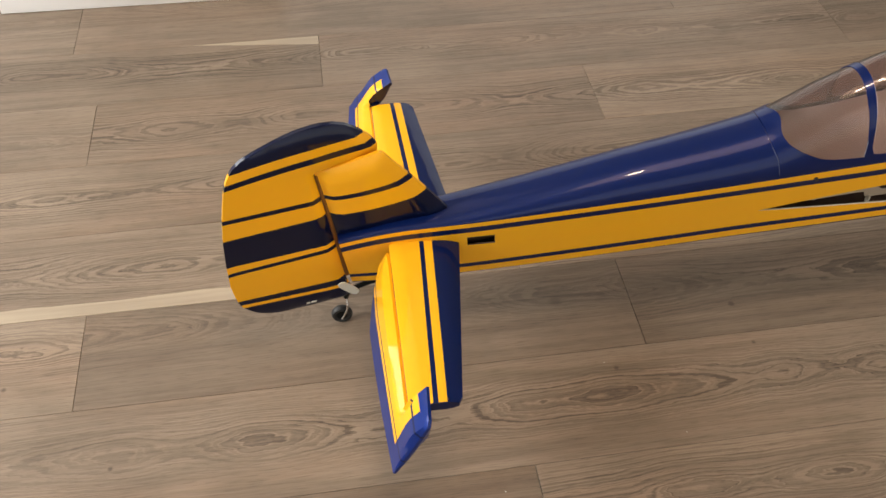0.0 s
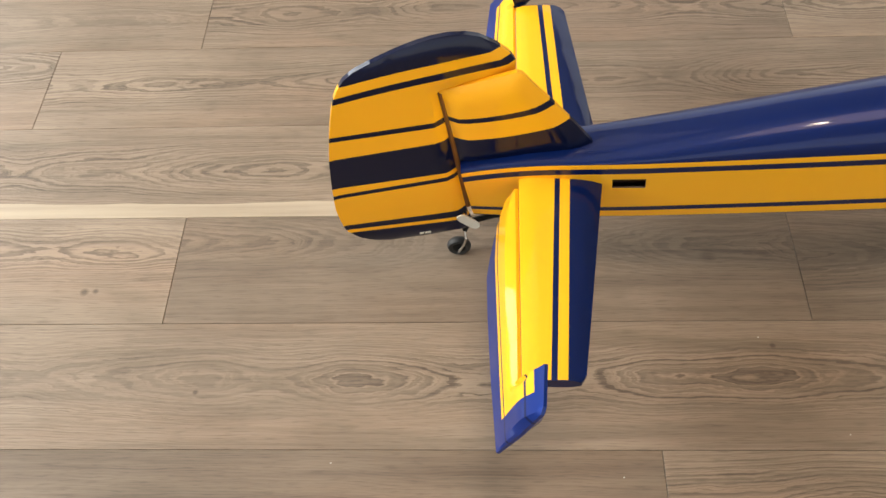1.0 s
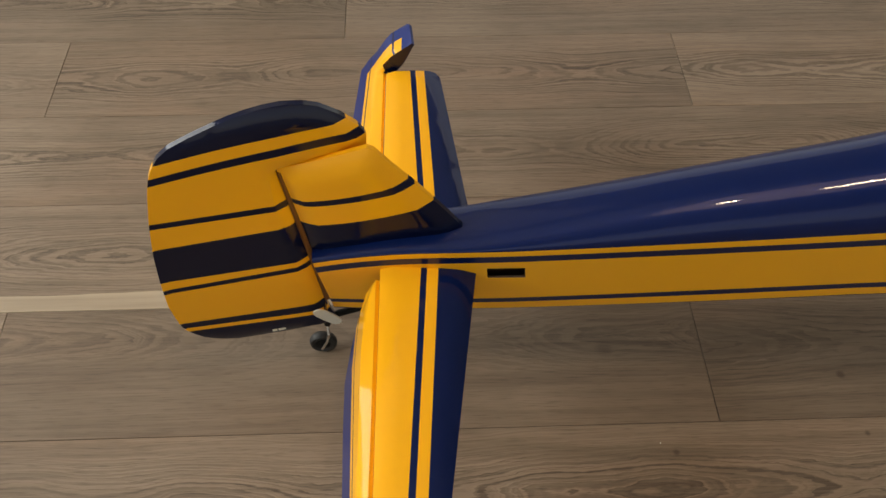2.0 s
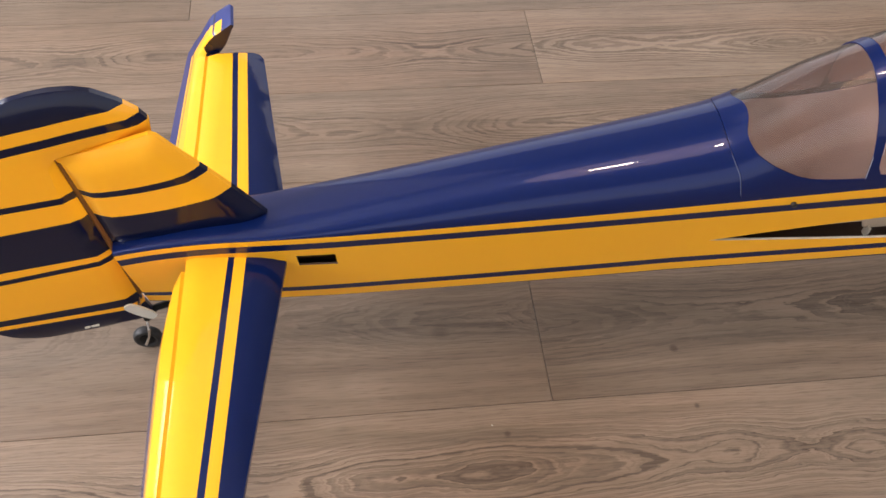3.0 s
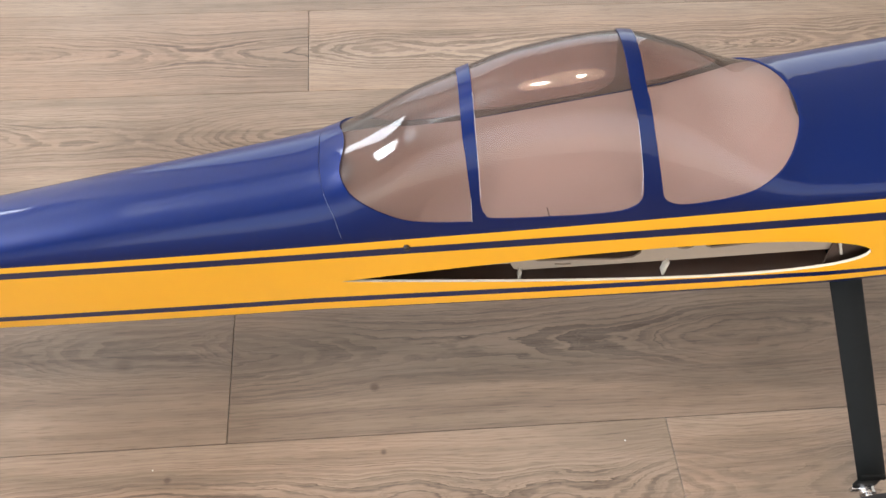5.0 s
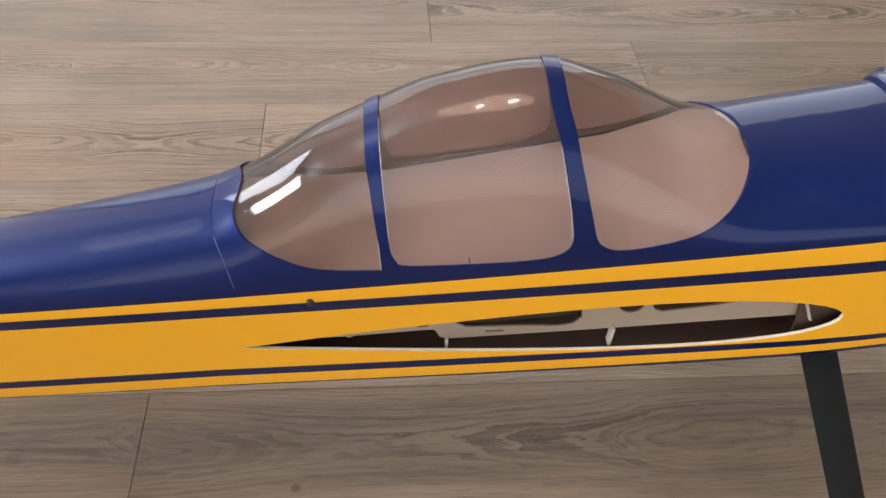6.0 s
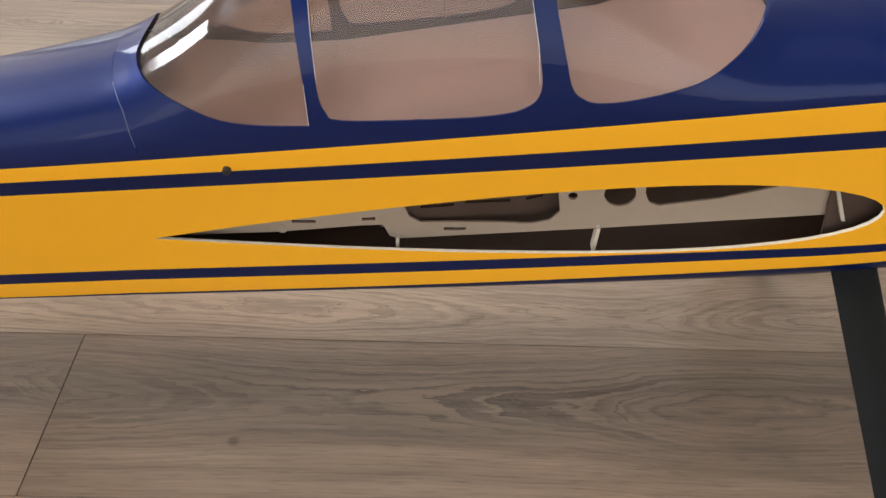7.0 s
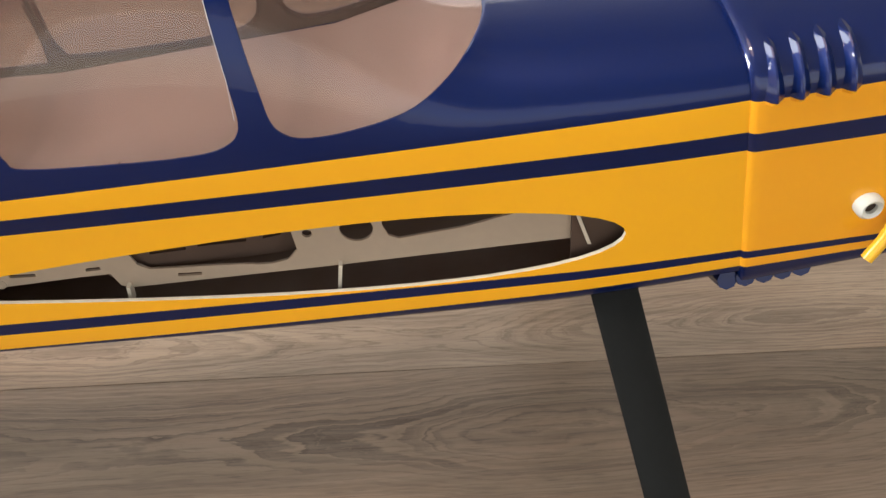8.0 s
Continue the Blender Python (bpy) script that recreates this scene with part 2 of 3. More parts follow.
OAK = oak()
WHITE = plain("warm_white_wall_paint", (0.74, 0.71, 0.66), 0.7, grain=8, vary=0.04)
CEILING = plain("greige_ceiling_paint", (0.50, 0.485, 0.47), 0.8, grain=8, vary=0.03)
GLOSSWHITE = plain("white_trim_paint", (0.82, 0.82, 0.82), 0.35, grain=10, vary=0.03)
PLY = plain("light_birch_ply", (0.42, 0.34, 0.26), 0.7, grain=40, vary=0.14)
CARBON = plain("carbon_fibre", (0.008, 0.009, 0.009), 0.5, grain=60, vary=0.35, Specular_IOR_Level=0.12)
RUBBER = plain("black_rubber", (0.011, 0.011, 0.011), 0.6, grain=60)
STEEL = plain("bright_steel", (0.6, 0.6, 0.6), 0.22, 1.0, grain=50)
NYLON = plain("white_nylon", (0.62, 0.64, 0.60), 0.45, grain=50)
PALE = plain("pale_ply_edge", (0.62, 0.56, 0.46), 0.6, grain=40)
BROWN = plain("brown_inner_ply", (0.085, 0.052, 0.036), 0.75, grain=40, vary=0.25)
DARK = plain("dark_gap", (0.04, 0.024, 0.016), 0.8)
TRAY = plain("matt_beige_cockpit_tray", (0.60, 0.465, 0.425), 0.8, grain=12, vary=0.05, bump=0)
HINGE = plain("shaded_hinge_film", (0.16, 0.06, 0.008), 0.4)
GLASS, INNER = tinted_glass(), clear_tint()
SKIN = film("blue_yellow_fuselage_film", fuselage_paint)
COWL = film("blue_orange_cowl_paint", lambda n, x, y, z: fuselage_paint(n, x, y, z, (0.93, 0.415, 0.014)), 0.9, 1.5)
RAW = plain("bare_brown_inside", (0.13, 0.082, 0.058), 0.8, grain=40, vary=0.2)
RIM = plain("cream_cut_edge", (0.72, 0.66, 0.52), 0.6)
SEAM_GLINT = plain("pale_blue_seam_highlight", (0.13, 0.16, 0.25), 0.4)
SLOTS = [SKIN, RAW, RIM, SEAM_GLINT]
DIFFUSER = glowing("warm_diffuser", (1.0, 0.70, 0.50), 3.4)

# ---------------------------------------------------------------- mesh helpers


def finish(bm, angle=40):
    bm.normal_update()
    for f in bm.faces:
        f.smooth = True
    for e in bm.edges:
        if len(e.link_faces) == 2 and e.calc_face_angle(0) > radians(angle):
            e.smooth = False


def part(name, bm, material, parent=None, label="", angle=40):
    finish(bm, angle)
    me = bpy.data.meshes.new(name)
    bm.to_mesh(me)
    bm.free()
    for m in material if isinstance(material, list) else [material]:
        me.materials.append(m)
    ob = new(name, me)
    ob.parent = parent
    return tagged(ob, label)


def thing(name, label, category, at=(0, 0, 0), group=""):
    ob = new(name)
    ob.location = at
    ob.empty_display_size = 0.05
    return tagged(ob, label, category, group)


def box_bm(lo, hi, bevel=0.0, segs=2):
    bm = bmesh.new()
    bmesh.ops.create_cube(bm, size=1.0)
    for v in bm.verts:
        v.co = [lo[i] + (v.co[i] + 0.5) * (hi[i] - lo[i]) for i in range(3)]
    if bevel:
        bmesh.ops.bevel(bm, geom=bm.edges[:], offset=bevel, segments=segs, profile=0.5, affect="EDGES")
    return bm


def merge(*bms):
    out = bms[0]
    for b in bms[1:]:
        me = bpy.data.meshes.new("tmp")
        b.to_mesh(me)
        out.from_mesh(me)
        bpy.data.meshes.remove(me)
        b.free()
    return out


def prism(outline, axis, lo, hi):
    """A solid from a closed outline in the two other axes, from lo to hi along axis."""
    bm = bmesh.new()
    def at(p, d):
        return {"y": (p[0], d, p[1]), "z": (p[0], p[1], d), "x": (d, p[0], p[1])}[axis]
    a = [bm.verts.new(at(p, lo)) for p in outline]
    b = [bm.verts.new(at(p, hi)) for p in outline]
    bm.faces.new(a)
    bm.faces.new(b[::-1])
    for i in range(len(a)):
        j = (i + 1) % len(a)
        bm.faces.new((a[j], a[i], b[i], b[j]))
    bmesh.ops.recalc_face_normals(bm, faces=bm.faces)
    return bm


def smooth_outline(pts, steps=6):
    """A closed curve through the given points."""
    out, n = [], len(pts)
    for i in range(n):
        p0, p1, p2, p3 = (Vector(pts[(i + k) % n]) for k in (-1, 0, 1, 2))
        for s in range(steps):
            t = s / steps
            if (p2 - p1).length < 1e-6:
                continue
            out.append(tuple(0.5 * (2 * p1 + (p2 - p0) * t + (2 * p0 - 5 * p1 + 4 * p2 - p3) * t * t + (3 * p1 - p0 - 3 * p2 + p3) * t ** 3)))
    return out


def boolean(bm, cutters, op="DIFFERENCE"):
    """bm cut by the solids in cutters."""
    me = bpy.data.meshes.new("work")
    bm.to_mesh(me)
    bm.free()
    for k in range(4):
        me.materials.append(SLOTS[k])
    ob = new("work", me)
    extra = []
    for c in cutters:
        cm = bpy.data.meshes.new("cut")
        c.to_mesh(cm)
        c.free()
        for k in range(4):
            cm.materials.append(SLOTS[k])
        co = new("cut", cm)
        mod = ob.modifiers.new("cut", "BOOLEAN")
        mod.operation, mod.object, mod.solver = op, co, "EXACT"
        extra.append(co)
    bpy.context.view_layer.update()
    deps = bpy.context.evaluated_depsgraph_get()
    res = bpy.data.meshes.new_from_object(ob.evaluated_get(deps))
    out = bmesh.new()
    out.from_mesh(res)
    for o in (ob, *extra):
        bpy.data.objects.remove(o)
    bpy.data.meshes.remove(res)
    return out


def plate(outline, half, rim=0.002, ramp=0.35, step=0.012):
    """A thin tapered panel in the x-z plane: half(x, z) is its half thickness, rim the half thickness at its edge."""
    bm = bmesh.new()
    bm.faces.new([bm.verts.new((p[0], 0, p[1])) for p in outline])
    xs, zs = [p[0] for p in outline], [p[1] for p in outline]
    for lo, hi, no in ((min(xs), max(xs), (1, 0, 0)), (min(zs), max(zs), (0, 0, 1))):
        k = lo + step
        while k < hi - step * 0.3:
            bmesh.ops.bisect_plane(bm, geom=bm.verts[:] + bm.edges[:] + bm.faces[:], plane_co=[k * c for c in no], plane_no=no)
            k += step
    segs = np.array([(*outline[i - 1], *outline[i]) for i in range(len(outline))])
    a, d = segs[:, :2], segs[:, 2:] - segs[:, :2]
    den = (d ** 2).sum(1) + 1e-12
    res = bmesh.new()
    front, back = {}, {}
    edge = {v for e in bm.edges if len(e.link_faces) == 1 for v in e.verts}
    for v in bm.verts:
        p = np.array((v.co.x, v.co.z))
        t = (((p - a) * d).sum(1) / den).clip(0, 1)
        dist = np.sqrt((((a + d * t[:, None]) - p) ** 2).sum(1).min())
        lip = rim(v.co.x, v.co.z) if callable(rim) else rim
        h = lip if v in edge else min(half(v.co.x, v.co.z), lip + ramp * dist)
        front[v] = res.verts.new((v.co.x, -h, v.co.z))
        back[v] = res.verts.new((v.co.x, h, v.co.z))
    for f in bm.faces:
        res.faces.new([front[v] for v in f.verts])
        res.faces.new([back[v] for v in reversed(f.verts[:])])
    for e in bm.edges:
        if len(e.link_faces) == 1:
            u, v = e.verts
            res.faces.new((front[u], front[v], back[v], back[u]))
    bm.free()
    bmesh.ops.recalc_face_normals(res, faces=res.faces)
    return res


def tube(points, r, sides=10):
    """A round rod along a line of points."""
    bm = bmesh.new()
    rings = []
    for i, p in enumerate(points):
        p = Vector(p)
        d = (Vector(points[min(i + 1, len(points) - 1)]) - Vector(points[max(i - 1, 0)])).normalized()
        a = d.orthogonal().normalized()
        b = d.cross(a)
        rings.append([bm.verts.new(p + r * (math.cos(k * math.tau / sides) * a + math.sin(k * math.tau / sides) * b)) for k in range(sides)])
    for q, w in zip(rings, rings[1:]):
        best = min(range(sides), key=lambda s: sum((q[k].co - w[(k + s) % sides].co).length for k in range(sides)))
        for k in range(sides):
            bm.faces.new((q[k], q[(k + 1) % sides], w[(k + 1 + best) % sides], w[(k + best) % sides]))
    bm.faces.new(rings[0])
    bm.faces.new(rings[-1])
    bmesh.ops.recalc_face_normals(bm, faces=bm.faces)
    return bm


def lathe(profile, sides=40):
    """A body of turning about the y axis from (radius, y) pairs."""
    bm = bmesh.new()
    rings = [[bm.verts.new((r * math.cos(k * math.tau / sides), y, r * math.sin(k * math.tau / sides))) for k in range(sides)] for r, y in profile]
    for a, b in zip(rings, rings[1:]):
        for k in range(sides):
            bm.faces.new((a[k], a[(k + 1) % sides], b[(k + 1) % sides], b[k]))
    bm.faces.new(rings[0])
    bm.faces.new(rings[-1][::-1])
    bmesh.ops.recalc_face_normals(bm, faces=bm.faces)
    return bm


def inked(bm, slot_no):
    for f in bm.faces:
        f.material_index = slot_no
    return bm


def moved(bm, m):
    bmesh.ops.transform(bm, matrix=m, verts=bm.verts)
    return bm


# ---------------------------------------------------------------- room
floor_bm = box_bm((-3.4, -3.4, -0.2), (4.2, 3.4, -0.016))
floor = part("floor", floor_bm, DARK)
tagged(floor, "wide oiled oak plank floor with brown-grey grain", "floor", kind="structure")


def wall(name, lo, hi, label, holes=()):
    bm = box_bm(lo, hi)
    if holes:
        bm = boolean(bm, [box_bm(a, b) for a, b in holes])
    return tagged(part(name, bm, WHITE), label, "wall", kind="structure")


wall("wall_west", (-3.55, -3.4, 0), (-3.4, 3.4, 2.6), "plain white painted wall with two windows",
     [((-3.7, -0.9, 1.2), (-3.3, 0.3, 2.4)), ((-3.7, 1.05, 0.75), (-3.3, 2.95, 2.25))])
# opening sized to the added south fill
wall("wall_south", (-3.4, -3.55, 0), (4.2, -3.4, 2.6), "white painted wall with a wide opening for the added fill light",
     [((-1.7, -3.7, 0.05), (4.1, -3.3, 2.05))])
wall("wall_east", (4.2, -3.4, 0), (4.35, 3.4, 2.6), "plain white painted wall with a window",
     [((4.0, -1.35, 0.75), (4.5, -0.55, 2.25))])
wall("wall_north", (-0.79, 1.075, 0), (-0.15, 1.2, 2.6), "short white painted wall beside an opening")
# opening cut to match the far fill, which is added
wall("wall_far", (-3.4, 3.4, 0), (4.2, 3.55, 2.6), "plain white painted wall with a long opening for the added fill light",
     [((-1.9, 3.3, 0.65), (2.7, 3.7, 2.35))])
base = box_bm((-0.81, 1.052, 0.0), (-0.13, 1.074, 0.14), 0.004)
tagged(part("baseboard", base, GLOSSWHITE), "white glossy painted baseboard along the wall", "baseboard", kind="structure")
ceil = box_bm((-3.55, -3.55, 2.6), (4.35, 3.55, 2.75))
tagged(part("ceiling", ceil, CEILING), "flat white ceiling", "ceiling", kind="structure")

panel = box_bm((-1.5, -0.66, 2.575), (1.5, 0.75, 2.5995), 0.004)
tagged(part("trim", panel, GLOSSWHITE), "long white plaster panel on the ceiling", "trim", kind="structure")

# ---------------------------------------------------------------- ceiling lamp
lamp = thing("ceiling_light", "oval ceiling lamp with a cluster of warm bulbs", "lamp", (0.35, -0.3, 2.575))
rim_bm = moved(lathe([(0.02, 0.0), (0.31, 0.0), (0.33, -0.014), (0.31, -0.03), (0.02, -0.03)], 56), pose(0, 0, 0, 90) @ Matrix.Diagonal((1.8, 1, 1.7, 1)))
part("plate", rim_bm, GLOSSWHITE, lamp)
dome = moved(lathe([(0.01, -0.085), (0.12, -0.08), (0.22, -0.062), (0.28, -0.04), (0.29, -0.031)], 56), pose(0, 0, 0, 90) @ Matrix.Diagonal((1.8, 1, 1.7, 1)))
part("diffuser", dome, DIFFUSER, lamp, "glowing warm oval diffuser")
for k in (-0.18, 0.18):
    part("lamp_head", box_bm((k - 0.065, -0.055, -0.152), (k + 0.065, 0.055, -0.135), 0.004), STEEL, lamp)
    part("stem", tube([(k, 0, -0.14), (k, 0, -0.06)], 0.008), STEEL, lamp)

# ---------------------------------------------------------------- fuselage form
ST_W = ([-0.2, -0.05, 0.2, 0.7, 1.13, 1.4], [0.012, 0.018, 0.041, 0.075, 0.107, 0.118])
ST_H = ([-0.1, 0.15, 0.24, 0.3, 0.41, 0.48, 0.55, 0.6, 0.625, 0.66, 0.70, 0.742, 0.78, 0.83, 0.86, 0.89, 0.94, 1.0, 1.03, 1.06, 1.15, 1.4],
        [0.004, 0.008, 0.019, 0.027, 0.041, 0.047, 0.053, 0.059, 0.064, 0.082, 0.107, 0.122, 0.136, 0.141, 0.141, 0.135, 0.107, 0.062, 0.047, 0.043, 0.036, 0.03])


def soft_interp(x, tab, r=0.012):
    return float(np.mean([np.interp(x + d, *tab) for d in np.linspace(-r, r, 7)]))


def axis_y(x):
    return -0.012 * max(0.0, x)


def half_width(x):
    return soft_interp(x, ST_W, 0.03) + axis_y(x)


def lean_in(x):
    return float(np.interp(x, [0, 0.6, 1.1], [0.15, 0.15, 0.06]))


def ring(x, inset=0.0, swell=0.0):
    """The fuselage's section at x, from the keel up the near side, over the top and down the far side."""
    zl, h, w = line(5, x), soft_interp(x, ST_H) - inset, half_width(x) - inset + swell
    z6 = line(0, x) + inset
    drop = float(np.interp(x, [0.3, 0.75, 1.1], [0.003, 0.010, 0.02]))
    w6 = w - lean_in(x) * (zl - z6)
    half = [(0.0, z6 - drop), (w6 * 0.5, z6 - drop)]
    half += [(w6 - 0.35 * w6 * (1 - math.sin(a)), z6 - drop * math.cos(a)) for a in np.linspace(0.0, 1.3, 4)]
    half += [(w - lean_in(x) * (zl - z), z) for z in np.linspace(z6, zl, 9)]
    n = 2 / 2.2
    half += [(w * math.cos(a) ** n, zl + h * math.sin(a) ** n) for a in np.linspace(0.06, math.pi / 2, 22)[:-1]]
    half.append((0.0, zl + h))
    cy = axis_y(x)
    pts = [(cy - y, z) for y, z in half] + [(cy + y, z) for y, z in half[-2:0:-1]]
    return pts


def hinge_x(z):
    return -0.017 - (z - 0.127) * 0.1306


def loft(xs, inset=0.0, swell=0.0):
    bm = bmesh.new()
    rings = []
    for x in xs:
        f = min(1.0, max(0.0, (0.1 - x) / 0.12))
        d = inset(x) if callable(inset) else inset
        rings.append([bm.verts.new((x + f * (hinge_x(z) + 0.02 + 0.004), y, z)) for y, z in ring(x, d, swell)])
    n = len(rings[0])
    for a, b in zip(rings, rings[1:]):
        for k in range(n):
            bm.faces.new((a[k], a[(k + 1) % n], b[(k + 1) % n], b[k]))
    bm.faces.new(rings[0])
    bm.faces.new(rings[-1][::-1])
    bmesh.ops.recalc_face_normals(bm, faces=bm.faces)
    return bm


def stations(lo, hi, step):
    k = max(2, round((hi - lo) / step) + 1)
    return [float(v) for v in np.linspace(lo, hi, k)]


def wing_root(tail, nose, thick, count=26):
    """A symmetric aerofoil's outline between tail and nose points."""
    a, b = Vector(nose), Vector(tail)
    c = b - a
    up = Vector((-c.y, c.x)).normalized() * -1
    xs = [(1 - math.cos(math.pi * i / count)) / 2 for i in range(count + 1)]
    yt = [5 * thick * c.length * (0.2969 * math.sqrt(x) - 0.126 * x - 0.3516 * x * x + 0.2843 * x ** 3 - 0.1036 * x ** 4) for x in xs]
    top = [tuple(a + c * x + up * y) for x, y in zip(xs, yt)]
    low = [tuple(a + c * x - up * y) for x, y in zip(xs, yt)][-2:0:-1]
    return top + low


HATCH = [(0.634, line(5, 0.634) + 0.006), (0.6275, 0.364), (0.619, 0.379), (0.615, 0.389), (0.614, 0.6), (1.075, 0.6), (1.075, line(5, 1.075) + 0.006), (0.9, line(5, 0.9) + 0.006), (0.75, line(5, 0.75) + 0.006)]
PANES = [
    [(0.649, 0.382), (0.640, 0.387), (0.634, 0.395), (0.6385, 0.404), (0.647, 0.4125), (0.656, 0.421), (0.668, 0.445), (0.70, 0.60), (0.733, 0.60), (0.738, 0.471), (0.743, 0.434), (0.749, 0.393), (0.751, 0.369), (0.751, 0.369), (0.716, 0.366), (0.692, 0.367), (0.669, 0.374)],
    [(0.745, 0.60), (0.749, 0.475), (0.753, 0.436), (0.757, 0.395), (0.762, 0.380), (0.772, 0.375), (0.826, 0.381), (0.864, 0.387), (0.886, 0.394), (0.896, 0.407), (0.892, 0.434), (0.881, 0.481), (0.872, 0.512), (0.86, 0.60)],
    [(0.875, 0.60), (0.885, 0.513), (0.891, 0.492), (0.898, 0.466), (0.909, 0.428), (0.914, 0.412), (0.920, 0.405), (0.932, 0.402), (0.956, 0.407), (0.988, 0.419), (1.009, 0.433), (1.026, 0.445), (1.038, 0.4515), (1.045, 0.456), (1.045, 0.456), (1.05, 0.60)],
]

PANES = [smooth_outline(p, 5) for p in PANES]
plane = thing("model_airplane", "wingless blue and yellow striped model aeroplane standing on oak floor", "model airplane")

# body shell with its openings
outer = loft(stations(-0.02, 0.6, 0.02) + stations(0.61, 1.07, 0.008) + stations(1.09, 1.216, 0.012))
inner = loft(stations(0.165, 0.6, 0.02) + stations(0.61, 1.07, 0.008) + stations(1.09, 1.212, 0.012), 0.003)
hole = prism(wing_root((0.628, 0.2545), (1.1275, 0.3365), 0.118), "y", -0.3, 0.3)
slot = prism([(0.1755, 0.204), (0.2185, 0.208), (0.2165, 0.230), (0.1735, 0.225)], "y", -0.3, 0.3)
hatch_cut = prism(HATCH, "y", -0.3, 0.3)
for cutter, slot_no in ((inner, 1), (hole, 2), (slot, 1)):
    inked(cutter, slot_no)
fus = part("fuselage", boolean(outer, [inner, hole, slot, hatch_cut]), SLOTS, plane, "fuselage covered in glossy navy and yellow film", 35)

# canopy hatch with its bands and panes
hatch_xs = stations(0.59, 1.1, 0.005)
frame_bm = boolean(loft(hatch_xs, lambda x: -0.0006 * min(1.0, max(0.0, (0.672 - x) / 0.03))), [prism([(p[0] + (0.0007 if p[0] < 0.64 else 0), p[1]) for p in HATCH], "y", -0.3, 0.3)], "INTERSECT")
frame_bm = boolean(frame_bm, [inked(loft(hatch_xs, 0.0012), 1)] + [inked(prism(p, "y", -0.3, 0.3), 0) for p in PANES])
canopy = part("canopy_frame", frame_bm, SLOTS, plane, "navy canopy frame with two blue bands", 35)
for p in PANES:
    c = sum((Vector(q) for q in p), Vector((0, 0))) / len(p)
    wide = [tuple(Vector(q) + (Vector(q) - c).normalized() * 0.003) for q in p]
    shell = boolean(loft(hatch_xs, 0.0014), [inked(loft(hatch_xs, 0.0024), 1)])
    pane_bm = boolean(shell, [prism(wide, "y", -0.3, 0.3)], "INTERSECT")
    pane = part("pane", pane_bm, [GLASS, INNER, GLASS, GLASS], canopy, "clear bronze-tinted canopy pane", 35)
    pane.visible_shadow = False


def tray_z(x):
    return float(np.interp(x, [0.625, 0.64, 0.70, 0.76, 0.88, 0.95, 1.0, 1.02, 1.045], [0.373, 0.366, 0.359, 0.363, 0.384, 0.396, 0.415, 0.430, 0.447]))


bm = bmesh.new()
rows = []
for x in stations(0.622, 1.046, 0.008):
    w, cy = half_width(x) - 0.005, axis_y(x)
    rise = max(0.0, tray_z(x) - line(5, x)) / soft_interp(x, ST_H)
    w *= max(0.12, 1 - rise ** 2.2) ** (1 / 2.2)
    if x < 0.68:
        w *= 0.86 + 0.14 * (x - 0.622) / 0.058
    rows.append([bm.verts.new((x, cy + w * s, tray_z(x) - 0.012 * (1 - s * s))) for s in np.linspace(-1, 1, 17)])
for a, b in zip(rows, rows[1:]):
    for k in range(16):
        bm.faces.new((a[k], a[k + 1], b[k + 1], b[k]))
bmesh.ops.solidify(bm, geom=bm.faces[:], thickness=0.0015)
bmesh.ops.recalc_face_normals(bm, faces=bm.faces)
part("cockpit_tray", bm, TRAY, plane, "plain matt beige tray that fills the cockpit")

sweep = [(k, half_width(0.821) - 0.005) for k in (-0.97, -0.88, -0.78)]
seam_bm = tube([(0.821, axis_y(0.821) + k * w, tray_z(0.821) - 0.012 * (1 - k * k)) for k, w in sweep], 0.00055, 6)
part("tray_seam", seam_bm, BROWN, plane)

# painted highlight along the joint where the hatch meets the rear deck
joint = []
for z in np.linspace(line(5, 0.634) + 0.010, 0.379, 9):
    x = float(np.interp(z, [line(5, 0.634) + 0.006, 0.364, 0.379, 0.389, 0.6], [0.634, 0.6275, 0.619, 0.615, 0.614]))
    half_ring = ring(x, -0.0002)[15:37]
    joint.append((x, float(np.interp(z, [q[1] for q in half_ring], [q[0] for q in half_ring])), float(z)))
part("hatch_highlight", tube(joint, 0.00028, 6), SEAM_GLINT, plane, "thin pale highlight painted along the canopy hatch joint")

# pale cut edges of the film along the two canopy bands
FILM_EDGE = plain("white_film_edge", (0.60, 0.62, 0.66), 0.4)


def on_skin(x, z, lift=0.0003):
    near = ring(x, -lift)[6:37]
    return (x, float(np.interp(z, [q[1] for q in near], [q[0] for q in near])), z)


for run in ([(0.749, 0.475), (0.753, 0.436), (0.757, 0.400)], [(0.7485, 0.398), (0.750, 0.382), (0.751, 0.370)], [(0.8945, 0.412), (0.892, 0.434), (0.881, 0.481)]):
    curve = [on_skin(float(np.interp(t, range(len(run)), [q[0] for q in run])), float(np.interp(t, range(len(run)), [q[1] for q in run]))) for t in np.linspace(0, len(run) - 1, 9)]
    part("film_edge", tube(curve, 0.00018, 6), FILM_EDGE, canopy, "thin white edge of the film")

# engine cowl
bm = loft([1.189, 1.1898, 1.191, 1.193] + stations(1.2, 1.36, 0.012) + [1.375, 1.39], lambda x: -0.0028 + 0.0024 * max(0.0, (1.193 - x) / 0.004) ** 2)
for v in bm.verts:
    v.co.x += (0.39 - v.co.z) * 0.24 * max(0.0, 1 - (v.co.x - 1.189) / 0.12)
    if v.co.x > 1.36:
        k = (v.co.x - 1.36) / 0.03
        mid = Vector((v.co.x, axis_y(1.36), 0.39))
        v.co = mid + (v.co - mid) * (1 - 0.25 * k * k)
part("cowl", bm, COWL, plane, "yellow and navy engine cowl", 35)

